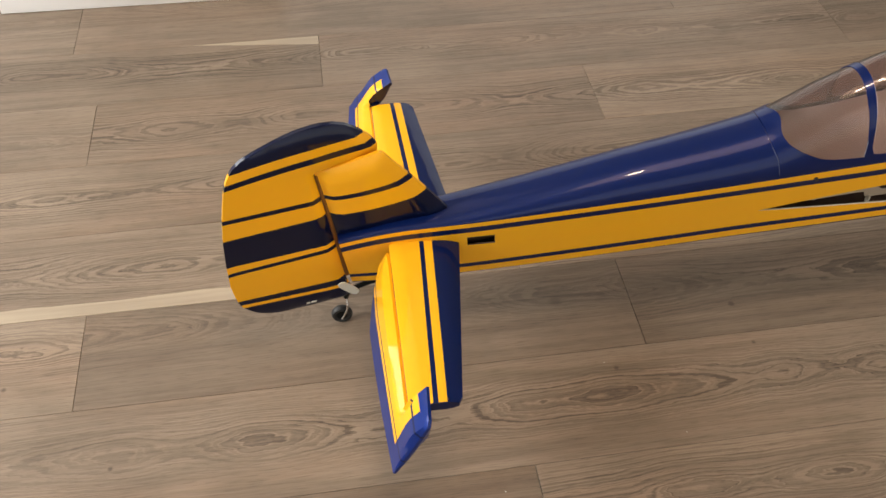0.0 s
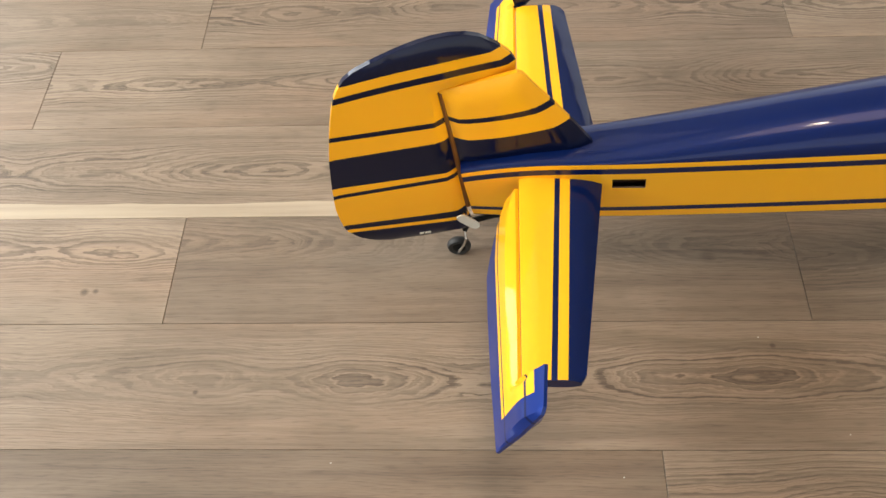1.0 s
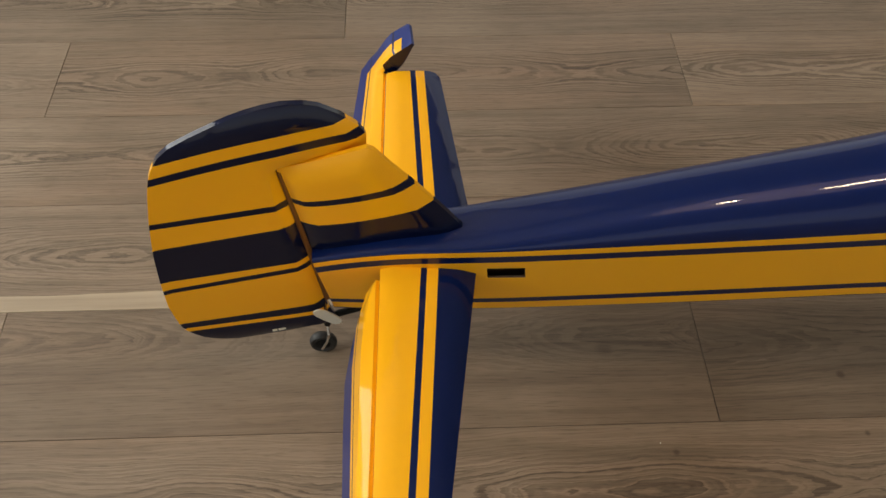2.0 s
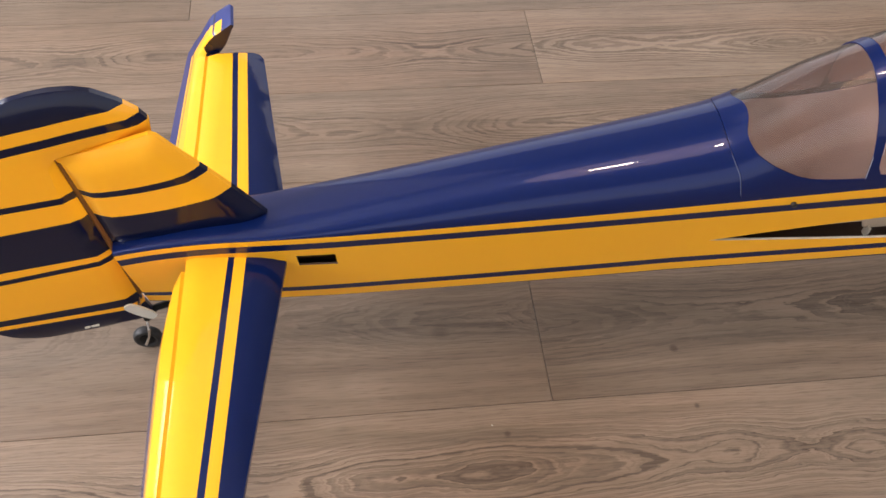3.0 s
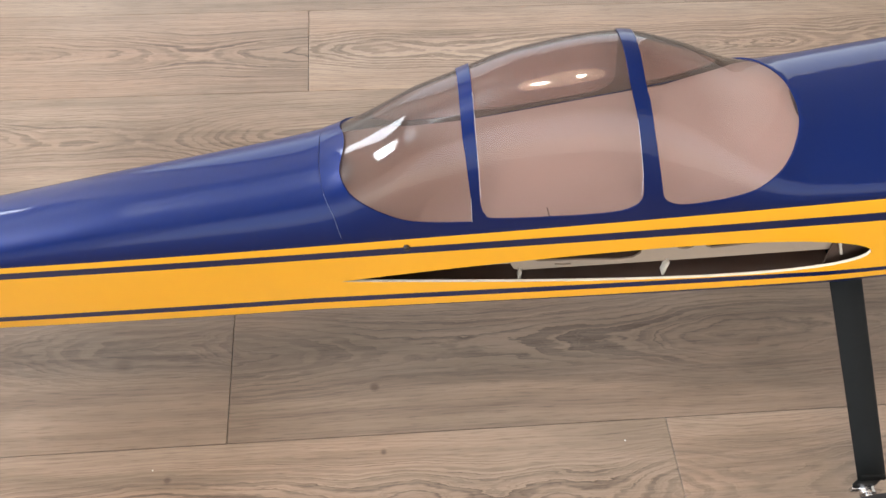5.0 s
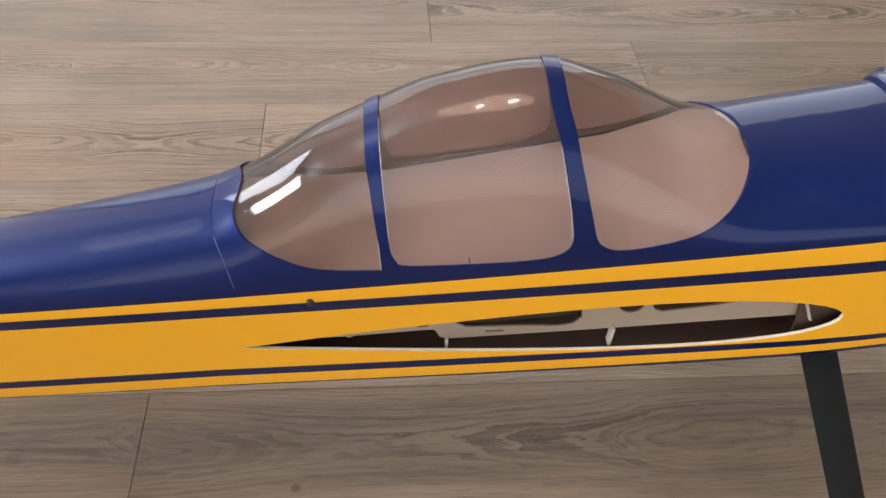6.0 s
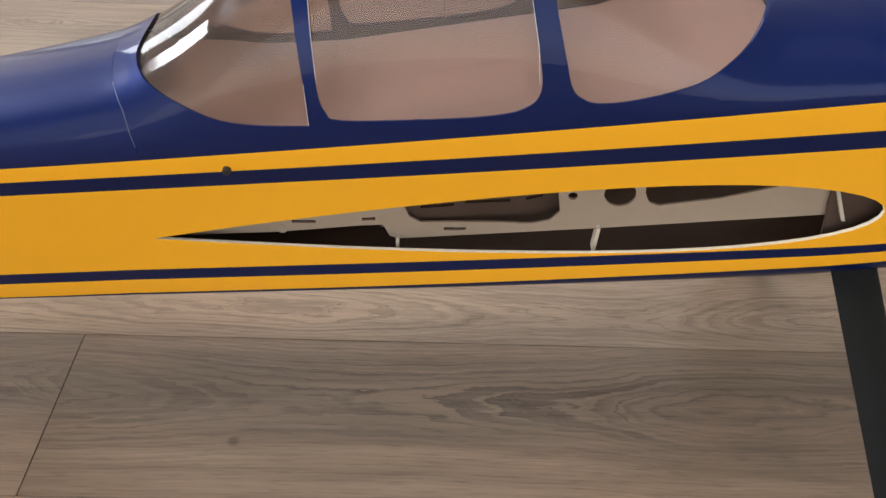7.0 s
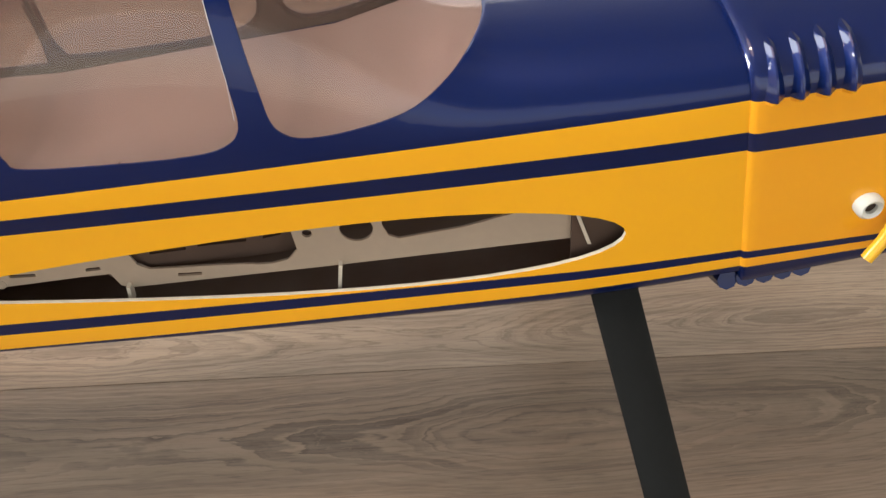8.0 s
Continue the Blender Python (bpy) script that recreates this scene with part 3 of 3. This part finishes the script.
# cheek louvers on the cowl, near side and far side: a steep rear facet, a ridge and a long slope forward


def louver(x0, side):
    bm = bmesh.new()
    rows = []
    for k, h in enumerate(np.linspace(-0.002, 0.031, 9)):
        rise = (0.5, 1.0, 1.0, 1.0, 1.0, 1.0, 1.0, 0.95, 0.35)[k]
        row = []
        for dx, lift in ((0.0, 0.0008), (0.0004, 0.0016), (0.0050, 0.0076), (0.0060, 0.0080), (0.0090, 0.0046), (0.0128, 0.0010)):
            x = x0 + dx - 0.15 * h
            p = on_skin(x, line(5, x0) + h, 0.0012 + lift * rise)
            row.append(bm.verts.new(p if side < 0 else (p[0], 2 * axis_y(x) - p[1], p[2])))
        rows.append(row)
    for a, b in zip(rows, rows[1:]):
        for k in range(5):
            bm.faces.new((a[k], a[k + 1], b[k + 1], b[k]))
    bmesh.ops.recalc_face_normals(bm, faces=bm.faces)
    if (bm.faces[8].normal.y > 0) == (side < 0):
        bmesh.ops.reverse_faces(bm, faces=bm.faces)
    bmesh.ops.solidify(bm, geom=bm.faces[:], thickness=0.0012)
    return bm


for side in (-1, 1):
    for k in range(4):
        part("louver", louver(1.1835 + 0.0136 * k, side), COWL, plane, angle=24)

# grommet and breather hose on the cowl
spot = pose(1.272, -0.1115, 0.363, 0, 0, 4)
ringbm = moved(lathe([(0.0040, 0.004), (0.0040, -0.004), (0.0065, -0.0055), (0.0086, -0.003), (0.0088, 0.004)], 24), spot)
part("grommet", ringbm, NYLON, plane, "white grommet round a dark hole")
# dark disc in place of the shade inside the grommet's hole
part("hole_shade", moved(lathe([(0.0005, -0.0015), (0.005, -0.0015), (0.005, 0.003), (0.0005, 0.003)], 20), spot), DARK, plane)
HOSE = plain("yellow_hose", (0.75, 0.42, 0.02), 0.3)
part("hose", tube([(1.298, -0.105, 0.366), (1.292, -0.116, 0.357), (1.284, -0.122, 0.343), (1.277, -0.124, 0.330)], 0.0042), HOSE, plane, "short yellow breather hose")
for k in range(5):
    x = 1.205 + 0.012 * k
    part("cooling_fin", tube([(x, axis_y(x) - 0.085, line(0, x) - 0.014), (x, axis_y(x) - 0.06, line(0, x) - 0.024), (x, axis_y(x) + 0.06, line(0, x) - 0.024)], 0.007, 8), SKIN, plane)
knob = moved(lathe([(0.0005, -0.0025), (0.0028, -0.0018), (0.003, 0.002)], 14), pose(0.693, axis_y(0.693) - half_width(0.693) - 0.0002, 0.329))
part("hatch_screw", knob, RUBBER, plane, "small black hatch screw")

# ---------------------------------------------------------------- light ply frame inside the wing openings


def ply_side(side):
    edge = [(0.645, 0.246), (0.665, 0.250), (0.713, 0.2575), (0.730, 0.261), (0.780, 0.272), (0.797, 0.275), (0.802, 0.264), (0.808, 0.262), (0.949, 0.289), (1.100, 0.3195)]
    top = [(x, line(4, x)) for x in (1.1, 0.95, 0.8, 0.645)]
    bm = prism(edge + top, "y", -0.001, 0.001)
    win = [(0.811, 0.33), (0.812, 0.295), (0.816, 0.285), (0.824, 0.2805), (0.871, 0.286), (0.905, 0.2885), (0.916, 0.293), (0.922, 0.302), (0.919, 0.318), (0.915, 0.335)]
    taper = [(0.975, 0.350), (0.977, 0.325), (0.981, 0.317), (0.988, 0.3145), (1.029, 0.326), (1.065, 0.341), (1.070, 0.352)]
    cuts = [win, taper]
    for cx, cz, r in ((0.9605, 0.322, 0.0108), (0.929, 0.317, 0.0033), (0.722, 0.2625, 0.0016)):
        cuts.append([(cx + r * math.cos(a), cz + r * math.sin(a)) for a in np.linspace(0, math.tau, 25)[:-1]])
    for cx, cz, l in ((0.8495, 0.2768, 0.008), (0.7385, 0.2715, 0.009), (0.7865, 0.2795, 0.005), (0.8995, 0.2895, 0.006)):
        cuts.append([(cx - l, cz - 0.0025), (cx + l, cz - 0.0008), (cx + l, cz + 0.0022), (cx - l, cz + 0.0005)])
    bm = boolean(bm, [prism(c, "y", -0.01, 0.01) for c in cuts])
    for f in bm.faces:
        f.material_index = 0
    for k in np.arange(0.66, 1.1, 0.03):
        bmesh.ops.bisect_plane(bm, geom=bm.verts[:] + bm.edges[:] + bm.faces[:], plane_co=(k, 0, 0), plane_no=(1, 0, 0))
    for v in bm.verts:
        x, z = v.co.x, v.co.z
        v.co.y += axis_y(x) + side * (half_width(x) - 0.016 - lean_in(x) * (line(5, x) - z))
    return bm


for side in (-1, 1):
    frame_part = part("side_frame", ply_side(side), PLY, plane, "light plywood side frame with lightening holes", 30)
    for x, z0, z1, tilt in ((0.949, 0.272, 0.293, 0.001), (0.808, 0.252, 0.267, 0.0), (1.109, 0.320, 0.348, -0.013)):
        y = axis_y(x) + side * (half_width(x) - 0.0125 - lean_in(x) * (line(5, x) - z0))
        tab = prism([(x + tilt - 0.0012, z1), (x + tilt + 0.0012, z1), (x + 0.0012, z0), (x - 0.0012, z0)], "y", y - 0.0045, y + 0.0045)
        part("former_tab", tab, PALE, plane)
    bolt = moved(lathe([(0.0016, -0.0012), (0.0038, -0.0012), (0.0038, 0.0012), (0.0016, 0.0012)], 18), pose(0.722, axis_y(0.722) + side * (half_width(0.722) - 0.0262), 0.2625))
    part("captive_nut", bolt, PLY, plane)
    tray_bm = prism([(0.795, 0.270), (0.935, 0.292), (0.935, 0.350), (0.795, 0.330)], "y", -0.0012, 0.0012)
    slots = []
    for cx, cz, l in ((0.836, 0.2905, 0.012), (0.872, 0.2965, 0.016), (0.836, 0.309, 0.010), (0.868, 0.315, 0.009), (0.898, 0.320, 0.007), (0.905, 0.302, 0.006)):
        slots.append(prism([(cx - l, cz - 0.0020), (cx + l, cz + 0.0014), (cx + l, cz + 0.0040), (cx - l, cz + 0.0006)], "y", -0.01, 0.01))
    tray_bm = inked(boolean(tray_bm, slots), 0)
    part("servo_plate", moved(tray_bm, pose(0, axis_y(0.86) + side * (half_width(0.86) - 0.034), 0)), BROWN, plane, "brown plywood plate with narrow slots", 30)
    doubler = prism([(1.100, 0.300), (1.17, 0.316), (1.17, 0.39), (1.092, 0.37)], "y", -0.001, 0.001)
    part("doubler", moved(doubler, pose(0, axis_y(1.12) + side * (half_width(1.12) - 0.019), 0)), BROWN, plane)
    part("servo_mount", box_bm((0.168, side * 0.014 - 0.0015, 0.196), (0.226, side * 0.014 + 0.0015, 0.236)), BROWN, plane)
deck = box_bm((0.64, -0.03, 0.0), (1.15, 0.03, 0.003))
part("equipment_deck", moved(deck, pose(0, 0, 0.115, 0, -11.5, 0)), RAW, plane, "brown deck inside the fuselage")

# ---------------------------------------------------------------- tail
fin_paint = lines_paint([through_points((-0.045, 0.2775), (0.120, 0.313), -0.0098), through_points((-0.047, 0.308), (0.099, 0.338), -0.008), through_points((-0.046, 0.316), (0.094, 0.347), -0.008)], NAVY_SHADED)
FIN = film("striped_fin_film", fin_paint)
fin_line = [(-0.050, 0.3595), (-0.005, 0.372), (0.02, 0.380), (0.045, 0.389), (0.052, 0.386), (0.069, 0.364), (0.096, 0.332), (0.121, 0.300), (0.146, 0.265), (0.160, 0.25), (0.14, 0.235), (-0.026, 0.22)]
part("fin", moved(plate(fin_line, lambda x, z: 0.011, 0.003, 0.45), pose(0, -0.001, 0)), FIN, plane, "striped upright tail fin", 30)

rud_bounds = [((-0.188, 0.110), (-0.017, 0.112), 0), ((-0.189, 0.117), (-0.018, 0.119), 0), ((-0.193, 0.127), (-0.020, 0.133), 0),
              ((-0.195, 0.187), (-0.032, 0.200), 0), ((-0.196, 0.194), (-0.033, 0.208), 0), ((-0.195, 0.208), (-0.034, 0.216), 0),
              ((-0.192, 0.264), (-0.041, 0.276), 0), ((-0.187, 0.297), (-0.048, 0.304), 0), ((-0.186, 0.305), (-0.049, 0.313), 0),
              ((-0.174, 0.361), (0.046, 0.392), 0.004), ((-0.171, 0.371), (0.038, 0.402), 0.004), ((-0.160, 0.389), (0.024, 0.415), 0.004)]
RUD = film("striped_rudder_film", lines_paint([through_points(*b) for b in rud_bounds], NAVY_SHADED))
rud_line = [(0.0455, 0.375), (0.0465, 0.390), (0.038, 0.405), (0.022, 0.4235), (0.002, 0.440), (-0.014, 0.4465), (-0.034, 0.449), (-0.052, 0.4475), (-0.069, 0.444), (-0.086, 0.4385), (-0.101, 0.4325), (-0.128, 0.420), (-0.147, 0.408), (-0.160, 0.396),
            (-0.169, 0.382), (-0.175, 0.368), (-0.180, 0.350), (-0.189, 0.305), (-0.196, 0.255), (-0.199, 0.210), (-0.200, 0.165), (-0.197, 0.142), (-0.194, 0.125), (-0.189, 0.113), (-0.180, 0.102), (-0.171, 0.094), (-0.161, 0.088),
            (-0.147, 0.083), (-0.131, 0.0795), (-0.074, 0.078), (-0.030, 0.079), (-0.009, 0.085), (-0.0205, 0.127), (-0.0365, 0.25), (-0.0515, 0.3585), (0.0, 0.3655)]
rud_line = [(x - 0.0028 if x < -0.13 else x, z - 0.14 * max(0.0, z - 0.40)) for x, z in rud_line]
axis = Vector((-0.1306, 0, 1)).normalized()
pivot = Vector((-0.033, -0.004, 0.25))
swing = Matrix.Translation(pivot) @ Matrix.Rotation(radians(11.5), 4, axis) @ Matrix.Translation(-pivot)
rudder = part("rudder", plate(rud_line, lambda x, z: min(0.011, 0.0025 + 0.0085 * (x + 0.2) / 0.15), 0.0035, 0.7), RUD, plane, "striped rudder turned a little aside", 32)
rudder.matrix_local = swing
# strip added to close the rudder gap, its dark colour standing for shade
filler = tube([(hinge_x(z) - 0.0005, -0.002, z) for z in (0.13, 0.2, 0.28, 0.355)], 0.0042, 8)
part("gap_filler", filler, HINGE, plane, "added strip in the rudder gap, coloured as shaded film")
for side in (-1, 1):
    horn = prism(smooth_outline([(-0.038, 0.132), (-0.028, 0.136), (-0.011, 0.119), (-0.005, 0.107), (-0.013, 0.103), (-0.029, 0.118)], 4), "y", side * 0.024 - 0.0012, side * 0.024 + 0.0012)
    part("control_horn", horn, NYLON, rudder, "white nylon control horn")
post = tube([(-0.022, -0.025, 0.121), (-0.022, 0.025, 0.121)], 0.002)
part("horn_bolt", post, STEEL, rudder)
for k, l in enumerate((0.006, 0.009)):
    part("mark", box_bm((-0.088 + 0.009 * k - l / 2, -0.0112, 0.0915), (-0.088 + 0.009 * k + l / 2, -0.0102, 0.0945)), NYLON, rudder)


def stab_paint(n, x, y, z):
    col = YELLOW
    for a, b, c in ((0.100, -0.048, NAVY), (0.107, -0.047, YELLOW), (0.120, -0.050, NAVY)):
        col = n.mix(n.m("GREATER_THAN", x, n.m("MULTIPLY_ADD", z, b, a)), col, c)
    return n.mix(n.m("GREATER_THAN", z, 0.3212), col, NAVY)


def elevator_paint(n, x, y, z):
    te = n.m("MULTIPLY_ADD", z, 0.070, -0.061)
    tip = n.m("GREATER_THAN", z, 0.354)
    front = n.m("MULTIPLY", n.m("GREATER_THAN", x, 0.046), n.m("GREATER_THAN", z, 0.32))
    back = n.m("LESS_THAN", x, te)
    blue = n.m("MAXIMUM", n.m("MAXIMUM", tip, front), back)
    off = n.m("SUBTRACT", x, te)
    pin = n.m("COMPARE", off, 0.009, 0.0016)
    pin2 = n.m("MULTIPLY", n.m("COMPARE", x, 0.0315, 0.0018), n.m("GREATER_THAN", z, 0.32))
    return n.mix(n.m("MAXIMUM", pin, pin2), n.mix(blue, YELLOW, NAVY_LIT), NAVY)


STAB, ELEV = film("striped_stabiliser_film", stab_paint), film("striped_elevator_film", elevator_paint)


def stab_half(x, s):
    chord = 0.115 - 0.13 * (s - 0.03)
    u = min(1, max(0.0, (0.165 - 0.134 * s - x) / chord))
    return (0.012 - 0.008 * s) * min(1, 0.25 + 1.6 * u ** 0.5) * (1 - 0.35 * max(0, u - 0.4))


def stab_rim(x, s):
    """The tip is cut square, the other edges are thin."""
    return 0.92 * stab_half(x, s) if s > 0.315 and 0.056 < x < 0.118 else 0.0035


def elevator_half(x, s):
    te = float(np.interp(s, [0.04, 0.062, 0.094, 0.126, 0.193, 0.283, 0.386], [-0.02, -0.057, -0.075, -0.089, -0.083, -0.073, -0.057]))
    bevel = 0.0022 + 0.28 * (0.060 - x) if s > 0.3265 else 0.0022 + 0.62 * (-0.0005 - x)
    return max(0.0022, min(0.0112, 0.0022 + 0.12 * (x - te), bevel))


def elevator_rim(x, s):
    """The horn's inboard end is cut square, the other edges are thin."""
    return max(0.0022, min(0.0105, 0.0022 + 0.26 * (0.062 - x))) if s < 0.3285 and x > 0.004 else 0.0022


TIP = plain("navy_film_edge", NAVY_SHADED, 0.3, grain=40)
for side, droop in ((-1, 64.5), (1, 51)):
    lay = Matrix.Rotation(radians(-90 * side), 4, "X")
    tp = plate([(0.166, 0.0), (0.163, 0.02), (0.126, 0.312), (0.120, 0.322), (0.0515, 0.322), (0.0515, 0.0)], stab_half, stab_rim, 1.3)
    stab = part("stabilizer", tp, STAB, plane, "striped tailplane half", 30)
    stab.matrix_local = Matrix.Translation((0, 0, 0.209)) @ lay
    ep = plate([(-0.0005, 0.036), (-0.030, 0.0365), (-0.045, 0.050), (-0.060, 0.070), (-0.075, 0.096), (-0.087, 0.126), (-0.083, 0.193), (-0.073, 0.283), (-0.057, 0.386), (0.004, 0.386), (0.052, 0.382), (0.058, 0.375), (0.064, 0.327), (-0.0005, 0.327)],
               elevator_half, elevator_rim, 1.6, 0.006)
    ep.normal_update()
    for f in ep.faces:
        if abs(f.normal.y) < 0.5 and f.calc_center_median().z < 0.3285 and f.calc_center_median().x > 0.0:
            f.material_index = 1
    elev = part("elevator", ep, [ELEV, TIP], plane, "elevator hanging down under its own weight", 25)
    elev.matrix_local = Matrix.Translation((0.049, 0, 0.209)) @ Matrix.Rotation(radians(-droop), 4, "Y") @ lay

# ---------------------------------------------------------------- undercarriage


def wheel(name, r, w, at, parent, hub=None):
    tyre = lathe([(r * 0.55, -w * 0.32), (r * 0.72, -w * 0.48), (r * 0.88, -w * 0.42), (r * 0.97, -w * 0.2), (r, 0), (r * 0.97, w * 0.2), (r * 0.88, w * 0.42), (r * 0.72, w * 0.48), (r * 0.55, w * 0.32)], 36)
    ob = part(name, moved(tyre, pose(*at)), RUBBER, parent, "black rubber wheel")
    part("hub", moved(lathe([(r * 0.15, -w * 0.40), (r * 0.5, -w * 0.36), (r * 0.56, -w * 0.2), (r * 0.56, w * 0.2), (r * 0.5, w * 0.36), (r * 0.15, w * 0.40)], 24), pose(*at)), hub or STEEL, ob)
    return ob


for side in (-1, 1):
    bm = bmesh.new()
    prev = None
    for i in range(17):
        t = i / 16
        cy = axis_y(1.15)
        y = cy + side * (0.045 + 0.162 * t)
        z = 0.2895 - 0.006 * min(1, t * 8) - 0.206 * max(0, (t - 0.06) / 0.94)
        xm, hw = 1.131 + 0.066 * max(0.0, t - 0.05) / 0.95, 0.0174 - 0.0012 * t
        cur = [bm.verts.new((xm + dx, y + dy, z + dz)) for dx, dy, dz in ((-hw, 0.002 * side, 0.001), (-hw * 0.8, 0.0034 * side, 0.002), (hw * 0.8, 0.0034 * side, 0.002), (hw, 0.002 * side, 0.001), (hw * 0.8, -0.001 * side, -0.001), (-hw * 0.8, -0.001 * side, -0.001))]
        if prev:
            for k in range(6):
                bm.faces.new((prev[k], prev[(k + 1) % 6], cur[(k + 1) % 6], cur[k]))
        else:
            bm.faces.new(cur)
        prev = cur
    bm.faces.new(prev[::-1])
    bmesh.ops.recalc_face_normals(bm, faces=bm.faces)
    leg = part("gear_leg", bm, CARBON, plane, "flat black carbon landing gear leg")
    for dx in (-0.007, 0.007):
        stud = moved(lathe([(0.0004, -0.0016), (0.0022, -0.0012), (0.0026, 0.0016)], 12), pose(1.1375 + dx, axis_y(1.15) + side * 0.0735, 0.2585, 0, 0, 0 if side < 0 else 180))
        part("bolt", stud, STEEL, leg)
    ax = axis_y(1.15) + side * 0.205
    part("axle", tube([(1.2, ax - 0.012 * side, 0.0555), (1.2, ax + 0.074 * side, 0.0555)], 0.0045), STEEL, leg)
    part("collar", moved(lathe([(0.004, -0.004), (0.009, -0.004), (0.009, 0.004), (0.004, 0.004)], 20), pose(1.2, ax + 0.008 * side, 0.0555)), STEEL, leg)
    part("foot", box_bm((1.1835, min(ax, ax + 0.004 * side), 0.058), (1.2095, max(ax, ax + 0.004 * side), 0.086), 0.0018), CARBON, leg)
    part("axle_plate", box_bm((1.1835, min(ax + 0.002 * side, ax + 0.006 * side), 0.047), (1.2075, max(ax + 0.002 * side, ax + 0.006 * side), 0.0575), 0.001), STEEL, leg, "bright bent axle plate")
    wheel("wheel", 0.0555, 0.032, (1.2, ax + 0.042 * side, 0.0555), plane)

tail = part("tail_wheel_bracket", tube([(0.06, 0.0, 0.109), (0.02, 0.0, 0.104), (-0.008, 0.0, 0.092), (-0.02, 0.0, 0.08), (-0.024, 0.0, 0.068)], 0.0045, 8), CARBON, plane, "black tail wheel bracket")
part("fork", tube([(-0.024, -0.001, 0.07), (-0.022, -0.011, 0.06), (-0.026, -0.009, 0.040), (-0.034, -0.007, 0.020), (-0.034, 0.006, 0.018)], 0.0018, 8), STEEL, tail, "bent bright wire fork")
wheel("tail_wheel", 0.0185, 0.014, (-0.034, 0.006, 0.0185), plane, CARBON)

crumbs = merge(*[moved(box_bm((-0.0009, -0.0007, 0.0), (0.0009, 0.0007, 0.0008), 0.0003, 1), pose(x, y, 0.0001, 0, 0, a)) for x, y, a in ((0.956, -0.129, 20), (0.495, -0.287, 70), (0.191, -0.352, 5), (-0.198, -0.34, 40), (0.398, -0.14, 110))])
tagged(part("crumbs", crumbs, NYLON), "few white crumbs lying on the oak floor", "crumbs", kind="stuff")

# ---------------------------------------------------------------- floor planks
PITCH = 0.1985
OAK_LOW = oak("oak_with_pale_lower_edge", (-0.070, -0.085, 0.1))
OAK_HIGH = oak("oak_with_pale_upper_edge", (0.062, -0.115, 0.47))
JOINTS = {-2: [-0.93, 0.241, 1.6], -1: [-0.92, 1.012], 0: [-0.475, 0.48, 1.66], 1: [-1.05, 0.30, 1.75], 2: [-0.788, 1.42], 3: [-0.52, 0.572], 4: [-0.027, 1.235], 5: [-0.595, 0.86]}
# heart line across the board, strength of its flame, tone
GRAIN = {(0, 0.48): (0.60, 0.85, 0.38), (0, -0.47): (0.72, 0.55, 0.38), (0, -0.48): (0.72, 0.55, 0.38), (-1, -0.92): (0.53, 0.9, 0.64), (1, -1.05): (0.5, 0.8, 0.70), (-1, 1.01): (0.5, 1.0, 0.7), (-2, 0.24): (0.6, 0.9, 0.76),
         (-2, -0.93): (0.3, 0.7, 0.25), (2, -0.79): (0.55, 0.85, 0.64), (3, -0.52): (0.5, 0.9, 0.61), (3, 0.57): (0.5, 0.8, 0.9), (1, 0.3): (0.25, 0.6, 0.84), (4, -0.03): (0.6, 0.9, 0.68)}
rng = random.Random(4)
turn = pose(0, -0.119, 0, 0, 0, 1.0)
shapes = {}


def plank_mesh(length):
    key = round(length, 2)
    if key not in shapes:
        l, w = key / 2 - 0.0004, PITCH / 2 - 0.0003
        bm = box_bm((-l, -w, -0.016), (l, w, 0.0))
        top = [e for e in bm.edges if all(v.co.z > -0.001 for v in e.verts)]
        bmesh.ops.bevel(bm, geom=top, offset=0.0005, segments=1, affect="EDGES")
        me = bpy.data.meshes.new("plank")
        bm.to_mesh(me)
        bm.free()
        me.materials.append(OAK)
        shapes[key] = me
    return shapes[key]


for row in range(-16, 17):
    marks = sorted(JOINTS.get(row, [rng.uniform(-0.6, 0.6)]))
    while marks[0] > -3.2:
        marks.insert(0, max(-3.38, marks[0] - rng.choice((0.78, 0.96, 1.2, 1.5))))
    while marks[-1] < 4.0:
        marks.append(min(4.18, marks[-1] + rng.choice((0.78, 0.96, 1.2, 1.5))))
    for a, b in zip(marks, marks[1:]):
        if b - a < 0.05:
            continue
        me = plank_mesh(b - a)
        sap = OAK_LOW if row == 1 and abs(b - 0.30) < 0.01 else OAK_HIGH if row == 4 and abs(b + 0.027) < 0.01 else None
        if sap:
            me = me.copy()
            me.materials[0] = sap
        ob = new("plank", me)
        ob.matrix_world = turn @ pose((a + b) / 2, PITCH * (row + 0.5), 0)
        ob.scale = ((b - a) / round(b - a, 2), 1, 1)
        heart, flame, tone = GRAIN.get((row, round(a, 2)), (rng.uniform(0.1, 0.9), rng.uniform(0.45, 1.0), rng.uniform(0.42, 0.92)))
        ob.color = (heart, flame, tone, 1.0)
        ob.parent = floor
